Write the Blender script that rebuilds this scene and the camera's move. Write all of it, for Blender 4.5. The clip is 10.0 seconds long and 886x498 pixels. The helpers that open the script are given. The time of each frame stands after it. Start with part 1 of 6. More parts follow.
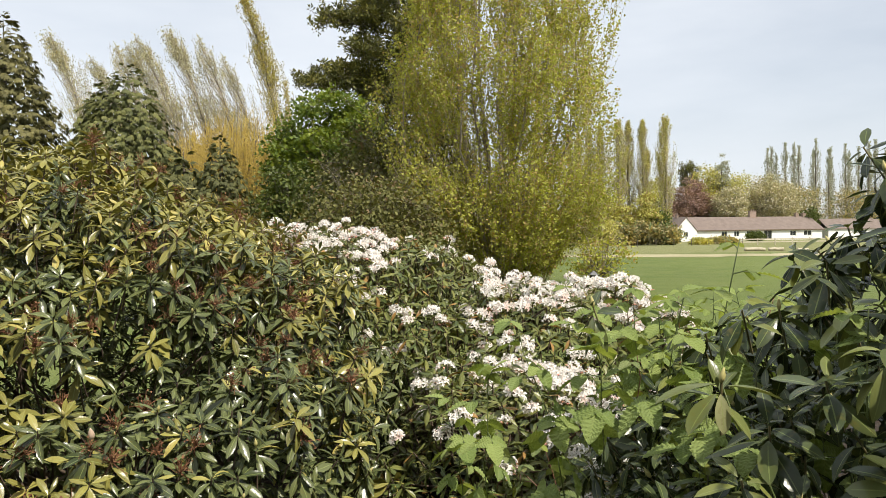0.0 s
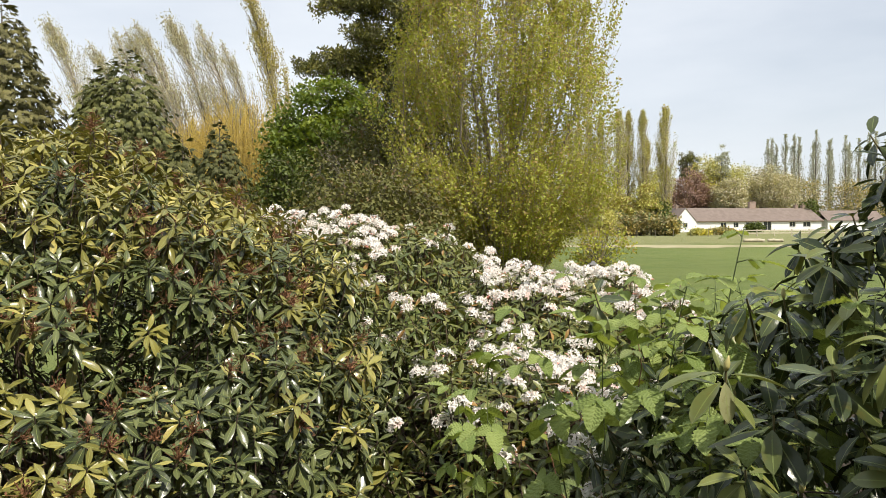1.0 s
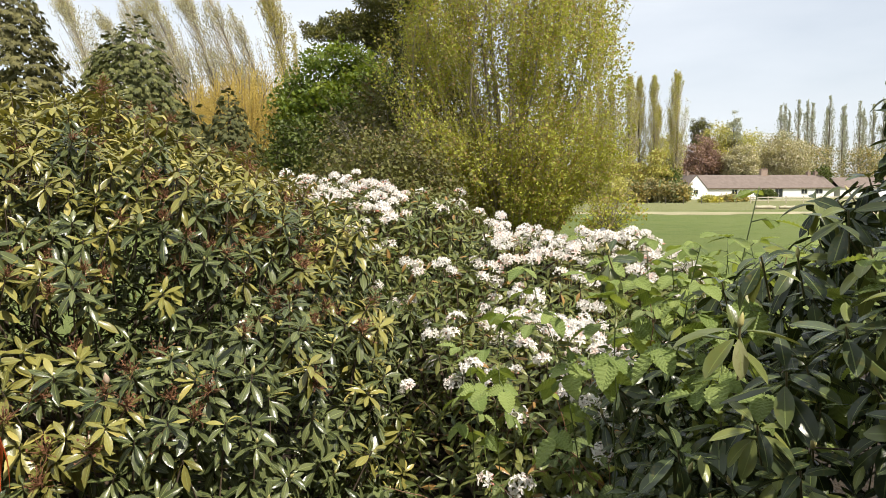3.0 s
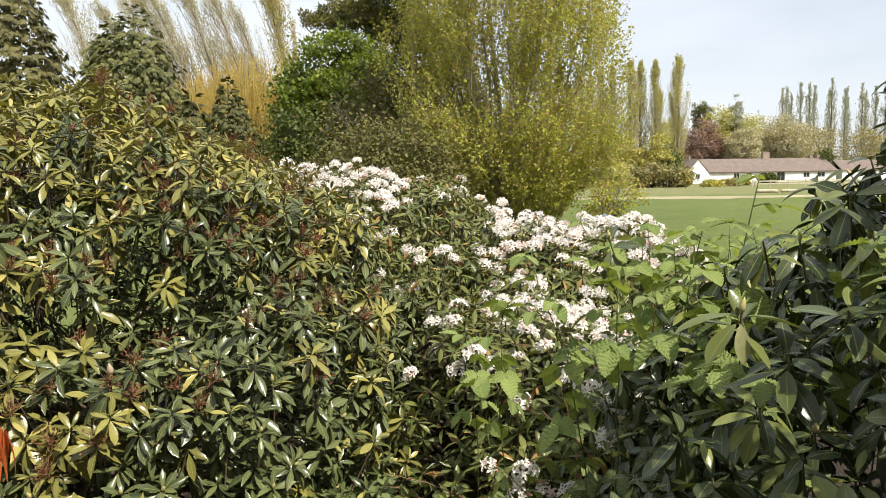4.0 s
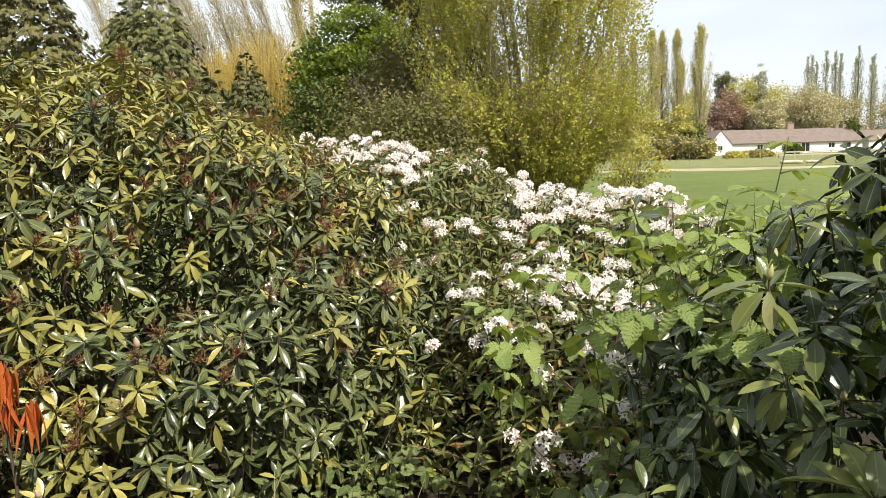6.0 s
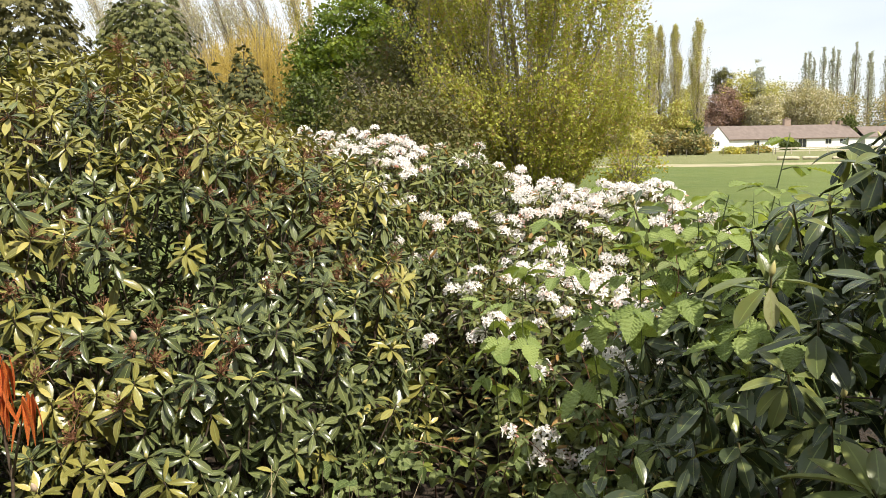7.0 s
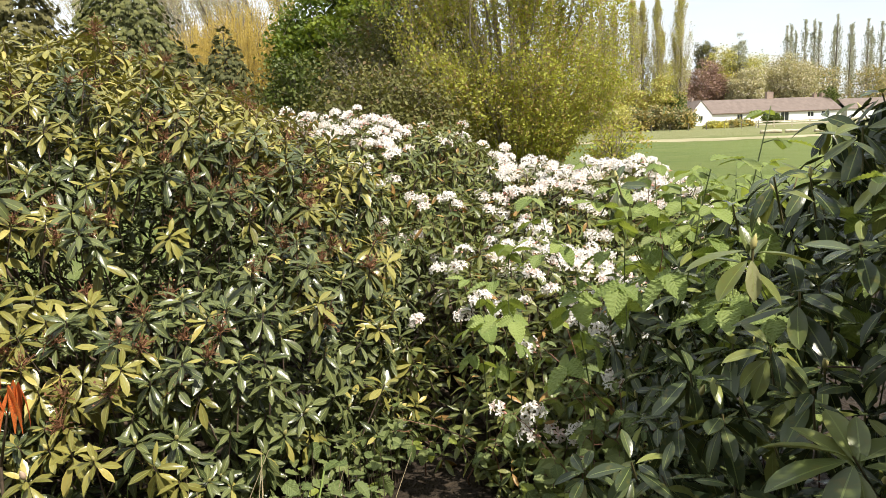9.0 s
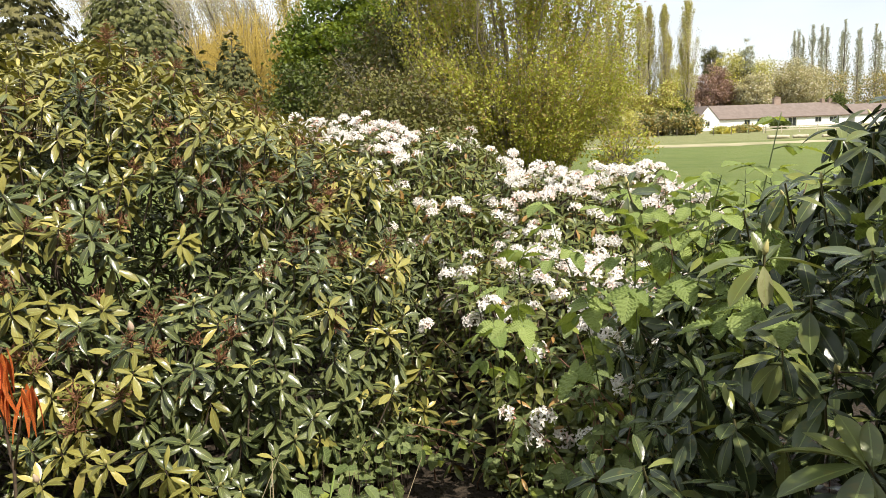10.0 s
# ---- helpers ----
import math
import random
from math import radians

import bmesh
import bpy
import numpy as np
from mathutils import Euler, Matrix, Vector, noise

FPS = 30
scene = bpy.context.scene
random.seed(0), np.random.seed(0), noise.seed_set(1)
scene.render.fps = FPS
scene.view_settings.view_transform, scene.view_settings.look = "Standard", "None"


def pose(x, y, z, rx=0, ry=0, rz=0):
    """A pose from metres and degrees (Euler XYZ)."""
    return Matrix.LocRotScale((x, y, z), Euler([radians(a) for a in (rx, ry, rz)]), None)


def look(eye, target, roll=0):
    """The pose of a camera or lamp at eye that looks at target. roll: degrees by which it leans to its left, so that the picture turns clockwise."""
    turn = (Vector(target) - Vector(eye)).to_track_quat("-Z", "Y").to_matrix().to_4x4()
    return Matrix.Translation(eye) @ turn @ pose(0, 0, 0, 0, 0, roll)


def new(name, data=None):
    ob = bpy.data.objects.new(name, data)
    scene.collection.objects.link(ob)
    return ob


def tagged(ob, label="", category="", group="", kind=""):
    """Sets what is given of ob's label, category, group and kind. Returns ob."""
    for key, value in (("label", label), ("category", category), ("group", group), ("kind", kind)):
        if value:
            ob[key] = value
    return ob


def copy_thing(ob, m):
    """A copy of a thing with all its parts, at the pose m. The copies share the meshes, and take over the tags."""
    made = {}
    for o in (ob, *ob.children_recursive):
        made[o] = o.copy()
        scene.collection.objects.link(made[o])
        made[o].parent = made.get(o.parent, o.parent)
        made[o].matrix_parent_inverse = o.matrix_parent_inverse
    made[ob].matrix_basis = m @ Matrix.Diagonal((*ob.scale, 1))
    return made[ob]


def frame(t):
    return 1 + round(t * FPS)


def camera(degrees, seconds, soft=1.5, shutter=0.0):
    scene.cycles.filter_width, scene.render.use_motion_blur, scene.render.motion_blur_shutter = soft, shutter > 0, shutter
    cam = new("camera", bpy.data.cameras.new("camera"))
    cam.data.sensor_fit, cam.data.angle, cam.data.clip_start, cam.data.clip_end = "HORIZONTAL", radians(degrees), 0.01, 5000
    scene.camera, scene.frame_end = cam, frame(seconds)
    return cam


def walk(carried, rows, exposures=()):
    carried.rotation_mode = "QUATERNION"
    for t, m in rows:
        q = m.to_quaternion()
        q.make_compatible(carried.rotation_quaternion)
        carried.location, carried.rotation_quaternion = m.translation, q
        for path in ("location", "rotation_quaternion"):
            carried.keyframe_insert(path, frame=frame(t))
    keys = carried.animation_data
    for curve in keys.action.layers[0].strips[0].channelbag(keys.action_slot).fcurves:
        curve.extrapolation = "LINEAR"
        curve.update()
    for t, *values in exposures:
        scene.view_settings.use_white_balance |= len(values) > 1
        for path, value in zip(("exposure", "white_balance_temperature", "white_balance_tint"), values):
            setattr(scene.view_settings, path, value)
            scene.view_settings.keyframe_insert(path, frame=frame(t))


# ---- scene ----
cam = camera(59.3, 10.0, 0.5)
PATH = [
    (0, (0.015, 0.041, 1.67), (0.013, 2.04, 1.626), -0.7),
    (0.5, (0.008, 0.054, 1.665), (0.006, 2.053, 1.613), -0.3),
    (1, (0.009, 0.064, 1.661), (0.009, 2.063, 1.589), -0.3),
    (1.5, (0.006, 0.061, 1.657), (-0.009, 2.059, 1.561), -0.4),
    (2, (0.006, 0.063, 1.655), (-0.025, 2.058, 1.53), -0.9),
    (2.5, (0.004, 0.056, 1.65), (-0.021, 2.051, 1.516), -0.7),
    (3, (-0.003, 0.058, 1.64), (-0.027, 2.052, 1.484), -0.3),
    (4.5, (-0.001, 0.059, 1.643), (-0.038, 2.049, 1.45), -1.3),
    (5, (-0.013, 0.049, 1.638), (-0.081, 2.041, 1.468), -0.8),
    (5.5, (-0.011, 0.045, 1.635), (-0.087, 2.034, 1.44), -1.1),
    (5.7, (-0.008, 0.053, 1.63), (-0.091, 2.038, 1.393), -1.6),
    (7, (-0.017, 0.075, 1.63), (-0.09, 2.056, 1.363), -1.2),
    (7.5, (-0.024, 0.066, 1.633), (-0.101, 2.044, 1.347), -1.7),
    (8, (-0.022, 0.071, 1.627), (-0.085, 2.045, 1.312), -2.0),
    (8.5, (-0.015, 0.078, 1.63), (-0.056, 2.047, 1.286), -2.8),
    (9, (-0.012, 0.075, 1.629), (-0.051, 2.049, 1.309), -2.2),
    (9.5, (-0.017, 0.061, 1.635), (-0.059, 2.038, 1.338), -2.1),
    (10, (-0.026, 0.061, 1.632), (-0.081, 2.037, 1.326), -2.2),
]
walk(cam, [(t, look(eye, target, roll)) for t, eye, target, roll in PATH],
     exposures=((0.0, 0.21), (3.0, 0.30), (6.0, 0.44), (8.5, 0.52), (10.0, 0.51)))

# ---- light ----
SUN_WAY = Vector((0.50, -0.57, 0.98)).normalized()   # towards the sun: high, behind the walker's right shoulder
world = bpy.data.worlds.new("sky")
scene.world = world
world.use_nodes = True
wn, wl = world.node_tree.nodes, world.node_tree.links
wn.clear()
sky = wn.new("ShaderNodeTexSky")
sky.sky_type = "NISHITA"
sky.sun_disc = False
sky.sun_elevation = math.asin(SUN_WAY.z)
sky.sun_rotation = math.atan2(SUN_WAY.x, SUN_WAY.y)
sky.air_density, sky.dust_density, sky.ozone_density = 1.0, 1.6, 1.2
w_co = wn.new("ShaderNodeTexCoord")
w_map = wn.new("ShaderNodeMapping")
w_map.inputs["Scale"].default_value = (1.6, 1.6, 5.5)
w_cloud = wn.new("ShaderNodeTexNoise")
w_cloud.inputs["Scale"].default_value = 1.35
w_cloud.inputs["Detail"].default_value = 6.0
w_cloud.inputs["Roughness"].default_value = 0.52
w_ramp = wn.new("ShaderNodeValToRGB")
w_ramp.color_ramp.elements[0].position, w_ramp.color_ramp.elements[0].color = 0.30, (0.62, 0.62, 0.62, 1)
w_ramp.color_ramp.elements[1].position, w_ramp.color_ramp.elements[1].color = 0.74, (0.95, 0.95, 0.95, 1)
w_mix = wn.new("ShaderNodeMix")
w_mix.data_type = "RGBA"
w_mix.inputs[7].default_value = (8.9, 9.35, 9.95, 1)   # thin bright cloud
w_bg = wn.new("ShaderNodeBackground")
w_bg.inputs["Strength"].default_value = 0.091
w_out = wn.new("ShaderNodeOutputWorld")
wl.new(w_co.outputs["Generated"], w_map.inputs["Vector"])
wl.new(w_map.outputs["Vector"], w_cloud.inputs["Vector"])
wl.new(w_cloud.outputs["Fac"], w_ramp.inputs["Fac"])
w_sep = wn.new("ShaderNodeSeparateXYZ")          # the cloud thickens towards the west
w_side = wn.new("ShaderNodeMath")
w_side.operation = "MULTIPLY_ADD"
w_side.inputs[1].default_value = -0.2
w_side.use_clamp = True
wl.new(w_co.outputs["Generated"], w_sep.inputs[0])
wl.new(w_sep.outputs["X"], w_side.inputs[0])
wl.new(w_ramp.outputs["Color"], w_side.inputs[2])
wl.new(w_side.outputs[0], w_mix.inputs[0])
wl.new(sky.outputs["Color"], w_mix.inputs[6])
wl.new(w_mix.outputs[2], w_bg.inputs["Color"])
wl.new(w_bg.outputs["Background"], w_out.inputs["Surface"])

sun_data = bpy.data.lights.new("sun", "SUN")
sun_data.energy, sun_data.angle, sun_data.color = 5.0, radians(0.6), (1.0, 0.925, 0.81)
sun = new("sun", sun_data)
sun.matrix_world = look(SUN_WAY * 60, (0, 0, 0))


# ---- materials ----
def base_material(name):
    m = bpy.data.materials.new(name)
    m.use_nodes = True
    n, l = m.node_tree.nodes, m.node_tree.links
    return m, n, l, n["Principled BSDF"], n["Material Output"]


def math_node(n, l, op, a, b=None):
    k = n.new("ShaderNodeMath")
    k.operation = op
    for i, v in enumerate((a, b)):
        if v is None:
            continue
        if isinstance(v, (int, float)):
            k.inputs[i].default_value = v
        else:
            l.new(v, k.inputs[i])
    return k.outputs[0]


def mix_node(n, l, fac, a, b, blend="MIX"):
    k = n.new("ShaderNodeMix")
    k.data_type, k.blend_type = "RGBA", blend
    for i, v in ((0, fac), (6, a), (7, b)):
        if isinstance(v, (int, float)):
            k.inputs[i].default_value = v
        elif isinstance(v, tuple):
            k.inputs[i].default_value = (*v, 1)
        else:
            l.new(v, k.inputs[i])
    return k.outputs[2]


def noise_node(n, l, scale, detail=3.0, rough=0.55, coords="Object"):
    co = n.new("ShaderNodeTexCoord")
    k = n.new("ShaderNodeTexNoise")
    k.inputs["Scale"].default_value, k.inputs["Detail"].default_value, k.inputs["Roughness"].default_value = scale, detail, rough
    l.new(co.outputs[coords], k.inputs["Vector"])
    return k.outputs["Fac"]


def spread(n, l, value, low, high):
    k = n.new("ShaderNodeMapRange")
    k.inputs["From Min"].default_value, k.inputs["From Max"].default_value = low, high
    l.new(value, k.inputs["Value"])
    return k.outputs["Result"]


def leaf_material(name, dark, light, odd=None, odd_share=0.0, rough=0.45, thin=0.25, rib=0.0, pleats=0.0, spots=0.0, patch=0.0, spec=0.28, grain=5.0, glow=(1.5, 1.4, 0.6)):
    """Leaf: every leaf its own tone between dark and light, a share of odd (yellowed) ones, a pale rib, spots, pleats."""
    m, n, l, bsdf, out = base_material(name)
    geo, obj = n.new("ShaderNodeNewGeometry"), n.new("ShaderNodeObjectInfo")
    r = math_node(n, l, "FRACT", math_node(n, l, "ADD", geo.outputs["Random Per Island"], obj.outputs["Random"]))
    col = mix_node(n, l, r, dark, light)
    if patch:
        pn = spread(n, l, noise_node(n, l, patch, 2.0), 0.38, 0.62)
        col = mix_node(n, l, pn, col, mix_node(n, l, 1.0, col, (1.5, 1.35, 0.8), "MULTIPLY"))
    if odd:
        pick = math_node(n, l, "LESS_THAN", math_node(n, l, "FRACT", math_node(n, l, "MULTIPLY", r, 17.31)), odd_share)
        col = mix_node(n, l, pick, col, odd)
    uv = n.new("ShaderNodeUVMap")
    sep = n.new("ShaderNodeSeparateXYZ")
    l.new(uv.outputs["UV"], sep.inputs[0])
    own = n.new("ShaderNodeCombineXYZ")          # a different patch of noise for every leaf
    l.new(math_node(n, l, "ADD", math_node(n, l, "MULTIPLY", sep.outputs["X"], 0.4), math_node(n, l, "MULTIPLY", r, 37.0)), own.inputs[0])
    l.new(math_node(n, l, "ADD", sep.outputs["Y"], math_node(n, l, "MULTIPLY", r, 71.0)), own.inputs[1])

    def leaf_noise(scale):
        k = n.new("ShaderNodeTexNoise")
        k.inputs["Scale"].default_value, k.inputs["Detail"].default_value = scale, 3.0
        l.new(own.outputs[0], k.inputs["Vector"])
        return k.outputs["Fac"]

    side = math_node(n, l, "ABSOLUTE", math_node(n, l, "SUBTRACT", sep.outputs["X"], 0.5))
    if spots:
        col = mix_node(n, l, math_node(n, l, "MULTIPLY", spread(n, l, leaf_noise(spots), 0.55, 0.72), 0.45), col, (0.16, 0.13, 0.03))
    if rib:
        on = math_node(n, l, "MULTIPLY", math_node(n, l, "LESS_THAN", side, 0.035), rib)
        col = mix_node(n, l, on, col, (0.30, 0.36, 0.12))
    if pleats:
        vein = math_node(n, l, "SINE", math_node(n, l, "MULTIPLY", math_node(n, l, "SUBTRACT", sep.outputs["Y"], math_node(n, l, "MULTIPLY", side, 0.7)), 55.0))
        col = mix_node(n, l, math_node(n, l, "MULTIPLY", spread(n, l, vein, 0.2, 1.0), pleats), col, (0.32, 0.46, 0.10))
        bump = n.new("ShaderNodeBump")
        bump.inputs["Strength"].default_value, bump.inputs["Distance"].default_value = 0.4, 0.003
        l.new(vein, bump.inputs["Height"])
        l.new(bump.outputs["Normal"], bsdf.inputs["Normal"])
    elif rib:
        bump = n.new("ShaderNodeBump")
        bump.inputs["Strength"].default_value, bump.inputs["Distance"].default_value = 0.45, 0.0022
        vein = math_node(n, l, "SINE", math_node(n, l, "MULTIPLY", math_node(n, l, "SUBTRACT", sep.outputs["Y"], math_node(n, l, "MULTIPLY", side, 0.5)), 75.0))
        rise = math_node(n, l, "ADD", math_node(n, l, "MULTIPLY", vein, 0.025), math_node(n, l, "MULTIPLY", leaf_noise(grain), 1.5))
        l.new(rise, bump.inputs["Height"])
        l.new(bump.outputs["Normal"], bsdf.inputs["Normal"])
    l.new(col, bsdf.inputs["Base Color"])
    bsdf.inputs["Roughness"].default_value = rough
    bsdf.inputs["Specular IOR Level"].default_value = spec
    if thin:
        tr = n.new("ShaderNodeBsdfTranslucent")
        l.new(mix_node(n, l, 1.0, col, glow, "MULTIPLY"), tr.inputs["Color"])
        mx = n.new("ShaderNodeMixShader")
        mx.inputs[0].default_value = thin
        l.new(bsdf.outputs[0], mx.inputs[1])
        l.new(tr.outputs[0], mx.inputs[2])
        l.new(mx.outputs[0], out.inputs["Surface"])
    return m


def rough_material(name, a, b, scale=6.0, fine=60.0, rough=0.85, bump=0.4, distance=0.01, metal=0.0):
    """Bark, timber, plaster, stone: two tones at a large and a fine scale, with relief."""
    m, n, l, bsdf, out = base_material(name)
    big = spread(n, l, noise_node(n, l, scale, 4.0), 0.3, 0.7)
    small = spread(n, l, noise_node(n, l, fine, 3.0), 0.3, 0.7)
    col = mix_node(n, l, big, a, b)
    col = mix_node(n, l, math_node(n, l, "MULTIPLY", small, 0.35), col, tuple(c * 0.55 for c in a))
    l.new(col, bsdf.inputs["Base Color"])
    bsdf.inputs["Roughness"].default_value, bsdf.inputs["Metallic"].default_value = rough, metal
    bp = n.new("ShaderNodeBump")
    bp.inputs["Strength"].default_value, bp.inputs["Distance"].default_value = bump, distance
    l.new(small, bp.inputs["Height"])
    l.new(bp.outputs["Normal"], bsdf.inputs["Normal"])
    return m


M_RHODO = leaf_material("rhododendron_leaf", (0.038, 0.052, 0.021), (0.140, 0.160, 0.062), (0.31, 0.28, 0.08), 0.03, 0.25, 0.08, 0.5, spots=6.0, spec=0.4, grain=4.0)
# lit copy of M_RHODO: sunlight painted into the leaf colour as olive
M_RHODO_LIT_OLIVE = leaf_material("lit_olive_rhododendron_leaf", (0.110, 0.108, 0.028), (0.285, 0.262, 0.068), (0.40, 0.34, 0.10), 0.08, 0.26, 0.10, 0.5, spots=6.0, spec=0.4, grain=4.0)
M_RHODO_FINE = leaf_material("white_rhododendron_leaf", (0.055, 0.080, 0.020), (0.190, 0.195, 0.055), (0.33, 0.19, 0.06), 0.05, 0.34, 0.18, 0.4, spec=0.42)
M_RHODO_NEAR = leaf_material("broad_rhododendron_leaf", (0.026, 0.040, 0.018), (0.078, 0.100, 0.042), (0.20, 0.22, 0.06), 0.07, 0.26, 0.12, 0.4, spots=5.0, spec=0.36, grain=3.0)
# paler copy of M_RHODO_NEAR: yellow-green leaf with sunlight painted in
M_RHODO_NEAR_LIT = leaf_material("lit_yellow_green_broad_leaf", (0.085, 0.108, 0.034), (0.175, 0.198, 0.064), None, 0, 0.28, 0.18, 0.4, spots=5.0, spec=0.4, grain=3.0)
M_YELLOWED = leaf_material("yellowed_leaf", (0.34, 0.345, 0.17), (0.46, 0.45, 0.25), None, 0, 0.42, 0.25, 0.5, spots=6.0)
M_RASP = leaf_material("raspberry_leaf", (0.18, 0.245, 0.07), (0.33, 0.40, 0.13), None, 0, 0.5, 0.35, 0.4, pleats=0.08)
M_BRAMBLE = leaf_material("bramble_leaf", (0.10, 0.137, 0.048), (0.225, 0.26, 0.10), (0.24, 0.28, 0.05), 0.08, 0.5, 0.25, 0.3, pleats=0.15)
M_PETAL = leaf_material("white_petal", (0.90, 0.85, 0.80), (0.92, 0.89, 0.85), (0.88, 0.72, 0.66), 0.10, 0.6, 0.38, glow=(1.0, 0.98, 0.95))
M_BUD = leaf_material("bud_scale", (0.42, 0.38, 0.14), (0.52, 0.46, 0.20), None, 0, 0.5, 0.0)
M_DRYBUD = leaf_material("dry_bud_scale", (0.52, 0.38, 0.28), (0.62, 0.48, 0.36), None, 0, 0.6, 0.0)
M_PINKBUD = leaf_material("pink_bud", (0.62, 0.28, 0.24), (0.72, 0.42, 0.34), None, 0, 0.5, 0.2)
M_SPENT = leaf_material("spent_flower", (0.125, 0.055, 0.028), (0.25, 0.125, 0.062), None, 0, 0.8, 0.1)
M_ORANGE = leaf_material("orange_leaf", (0.36, 0.085, 0.028), (0.55, 0.17, 0.06), (0.30, 0.06, 0.02), 0.2, 0.55, 0.3, patch=30.0)
M_POPLAR = leaf_material("young_poplar_leaf", (0.265, 0.285, 0.050), (0.46, 0.47, 0.105), (0.40, 0.30, 0.13), 0.17, 0.6, 0.40)
M_POPLAR_R = leaf_material("column_poplar_leaf", (0.33, 0.33, 0.085), (0.52, 0.51, 0.17), (0.42, 0.33, 0.14), 0.2, 0.55, 0.3)
M_POPLAR_L = leaf_material("grey_poplar_leaf", (0.33, 0.325, 0.21), (0.50, 0.49, 0.36), (0.38, 0.32, 0.12), 0.2, 0.55, 0.3)
M_POPLAR_G = leaf_material("golden_poplar_leaf", (0.29, 0.26, 0.06), (0.47, 0.43, 0.13), (0.36, 0.27, 0.08), 0.2, 0.55, 0.3)
# pale and greyed: the haze of distance is painted into this leaf colour
M_POPLAR_F = leaf_material("hazed_poplar_leaf", (0.29, 0.31, 0.26), (0.41, 0.43, 0.37), None, 0, 0.7, 0.3)
M_WILLOW = leaf_material("golden_willow_leaf", (0.38, 0.29, 0.07), (0.60, 0.47, 0.15), None, 0, 0.6, 0.3)
M_CONIFER = leaf_material("cypress_spray", (0.075, 0.072, 0.024), (0.165, 0.15, 0.052), None, 0, 0.6, 0.08)
M_CONIFER_B = leaf_material("bluish_cypress_spray", (0.068, 0.078, 0.023), (0.165, 0.168, 0.052), None, 0, 0.6, 0.08)
M_CONIFER_D = leaf_material("dark_cypress_spray", (0.056, 0.062, 0.020), (0.125, 0.125, 0.040), None, 0, 0.65, 0.08)
M_PINE = leaf_material("pine_needle", (0.058, 0.070, 0.026), (0.16, 0.16, 0.056), None, 0, 0.55, 0.08, patch=0.6)
M_MAPLE = leaf_material("fresh_green_leaf", (0.062, 0.104, 0.022), (0.155, 0.205, 0.046), None, 0, 0.48, 0.3, patch=0.8)
M_OLIVE = leaf_material("olive_shrub_leaf", (0.088, 0.092, 0.026), (0.17, 0.165, 0.05), (0.17, 0.12, 0.055), 0.10, 0.6, 0.2)
M_DARKSHRUB = leaf_material("dark_green_shrub_leaf", (0.052, 0.076, 0.016), (0.125, 0.152, 0.03), None, 0, 0.45, 0.2)
# plum, far green and blossom are lifted: aerial haze painted into the leaf colour
M_PLUM = leaf_material("hazed_plum_leaf", (0.25, 0.165, 0.14), (0.33, 0.22, 0.185), None, 0, 0.65, 0.25)
M_FARGREEN = leaf_material("hazed_far_green_leaf", (0.27, 0.29, 0.13), (0.42, 0.42, 0.20), None, 0, 0.65, 0.35, patch=0.3)
M_BLOSSOM = leaf_material("hazed_pale_blossom_leaf", (0.32, 0.315, 0.20), (0.47, 0.44, 0.32), (0.60, 0.55, 0.48), 0.2, 0.65, 0.35)
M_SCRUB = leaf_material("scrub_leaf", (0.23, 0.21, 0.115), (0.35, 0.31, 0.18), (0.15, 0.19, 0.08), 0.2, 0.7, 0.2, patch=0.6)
M_GRASSBLADE = leaf_material("grass_blade", (0.10, 0.17, 0.03), (0.24, 0.32, 0.08), (0.42, 0.38, 0.20), 0.25, 0.55, 0.35)
M_BARK = rough_material("grey_bark", (0.13, 0.11, 0.085), (0.23, 0.20, 0.155), 2.0, 24.0, 0.9, 0.7, 0.02)
M_POPBARK = rough_material("olive_poplar_bark", (0.22, 0.18, 0.13), (0.40, 0.34, 0.27), 2.0, 24.0, 0.9, 0.6, 0.02)
M_POPTWIG = rough_material("brown_poplar_twig", (0.30, 0.255, 0.13), (0.44, 0.375, 0.21), 3.0, 30.0, 0.85, 0.3)
M_TWIG = rough_material("olive_twig", (0.33, 0.28, 0.17), (0.46, 0.40, 0.26), 3.0, 30.0, 0.85, 0.3)
M_PALETWIG = rough_material("pale_twig", (0.34, 0.29, 0.22), (0.50, 0.44, 0.35), 3.0, 20.0, 0.85, 0.3)
M_STEM = rough_material("brown_stem", (0.075, 0.052, 0.036), (0.15, 0.105, 0.07), 8.0, 70.0, 0.85, 0.5, 0.004)
M_SHOOT = rough_material("brownish_green_shoot", (0.10, 0.085, 0.035), (0.19, 0.17, 0.07), 10.0, 70.0, 0.6, 0.3, 0.003)
M_REDCANE = rough_material("reddish_cane", (0.17, 0.075, 0.045), (0.27, 0.135, 0.075), 12.0, 90.0, 0.6, 0.3, 0.002)
M_GREENCANE = rough_material("green_cane", (0.10, 0.135, 0.04), (0.17, 0.21, 0.065), 14.0, 90.0, 0.55, 0.2, 0.002)
M_STRAW = rough_material("dry_stalk", (0.38, 0.30, 0.17), (0.52, 0.43, 0.27), 20.0, 90.0, 0.8, 0.2, 0.002)
M_RENDER = rough_material("white_render", (0.80, 0.785, 0.76), (0.86, 0.85, 0.83), 0.6, 14.0, 0.85, 0.2)
M_TILE = rough_material("brown_roof_tile", (0.155, 0.12, 0.10), (0.225, 0.175, 0.148), 1.1, 9.0, 0.85, 0.4)
M_BRICK = rough_material("chimney_brick", (0.28, 0.20, 0.16), (0.37, 0.28, 0.23), 3.0, 20.0, 0.9, 0.4)
M_FRAME = rough_material("white_window_paint", (0.72, 0.72, 0.70), (0.80, 0.80, 0.78), 2.0, 30.0, 0.5, 0.1)
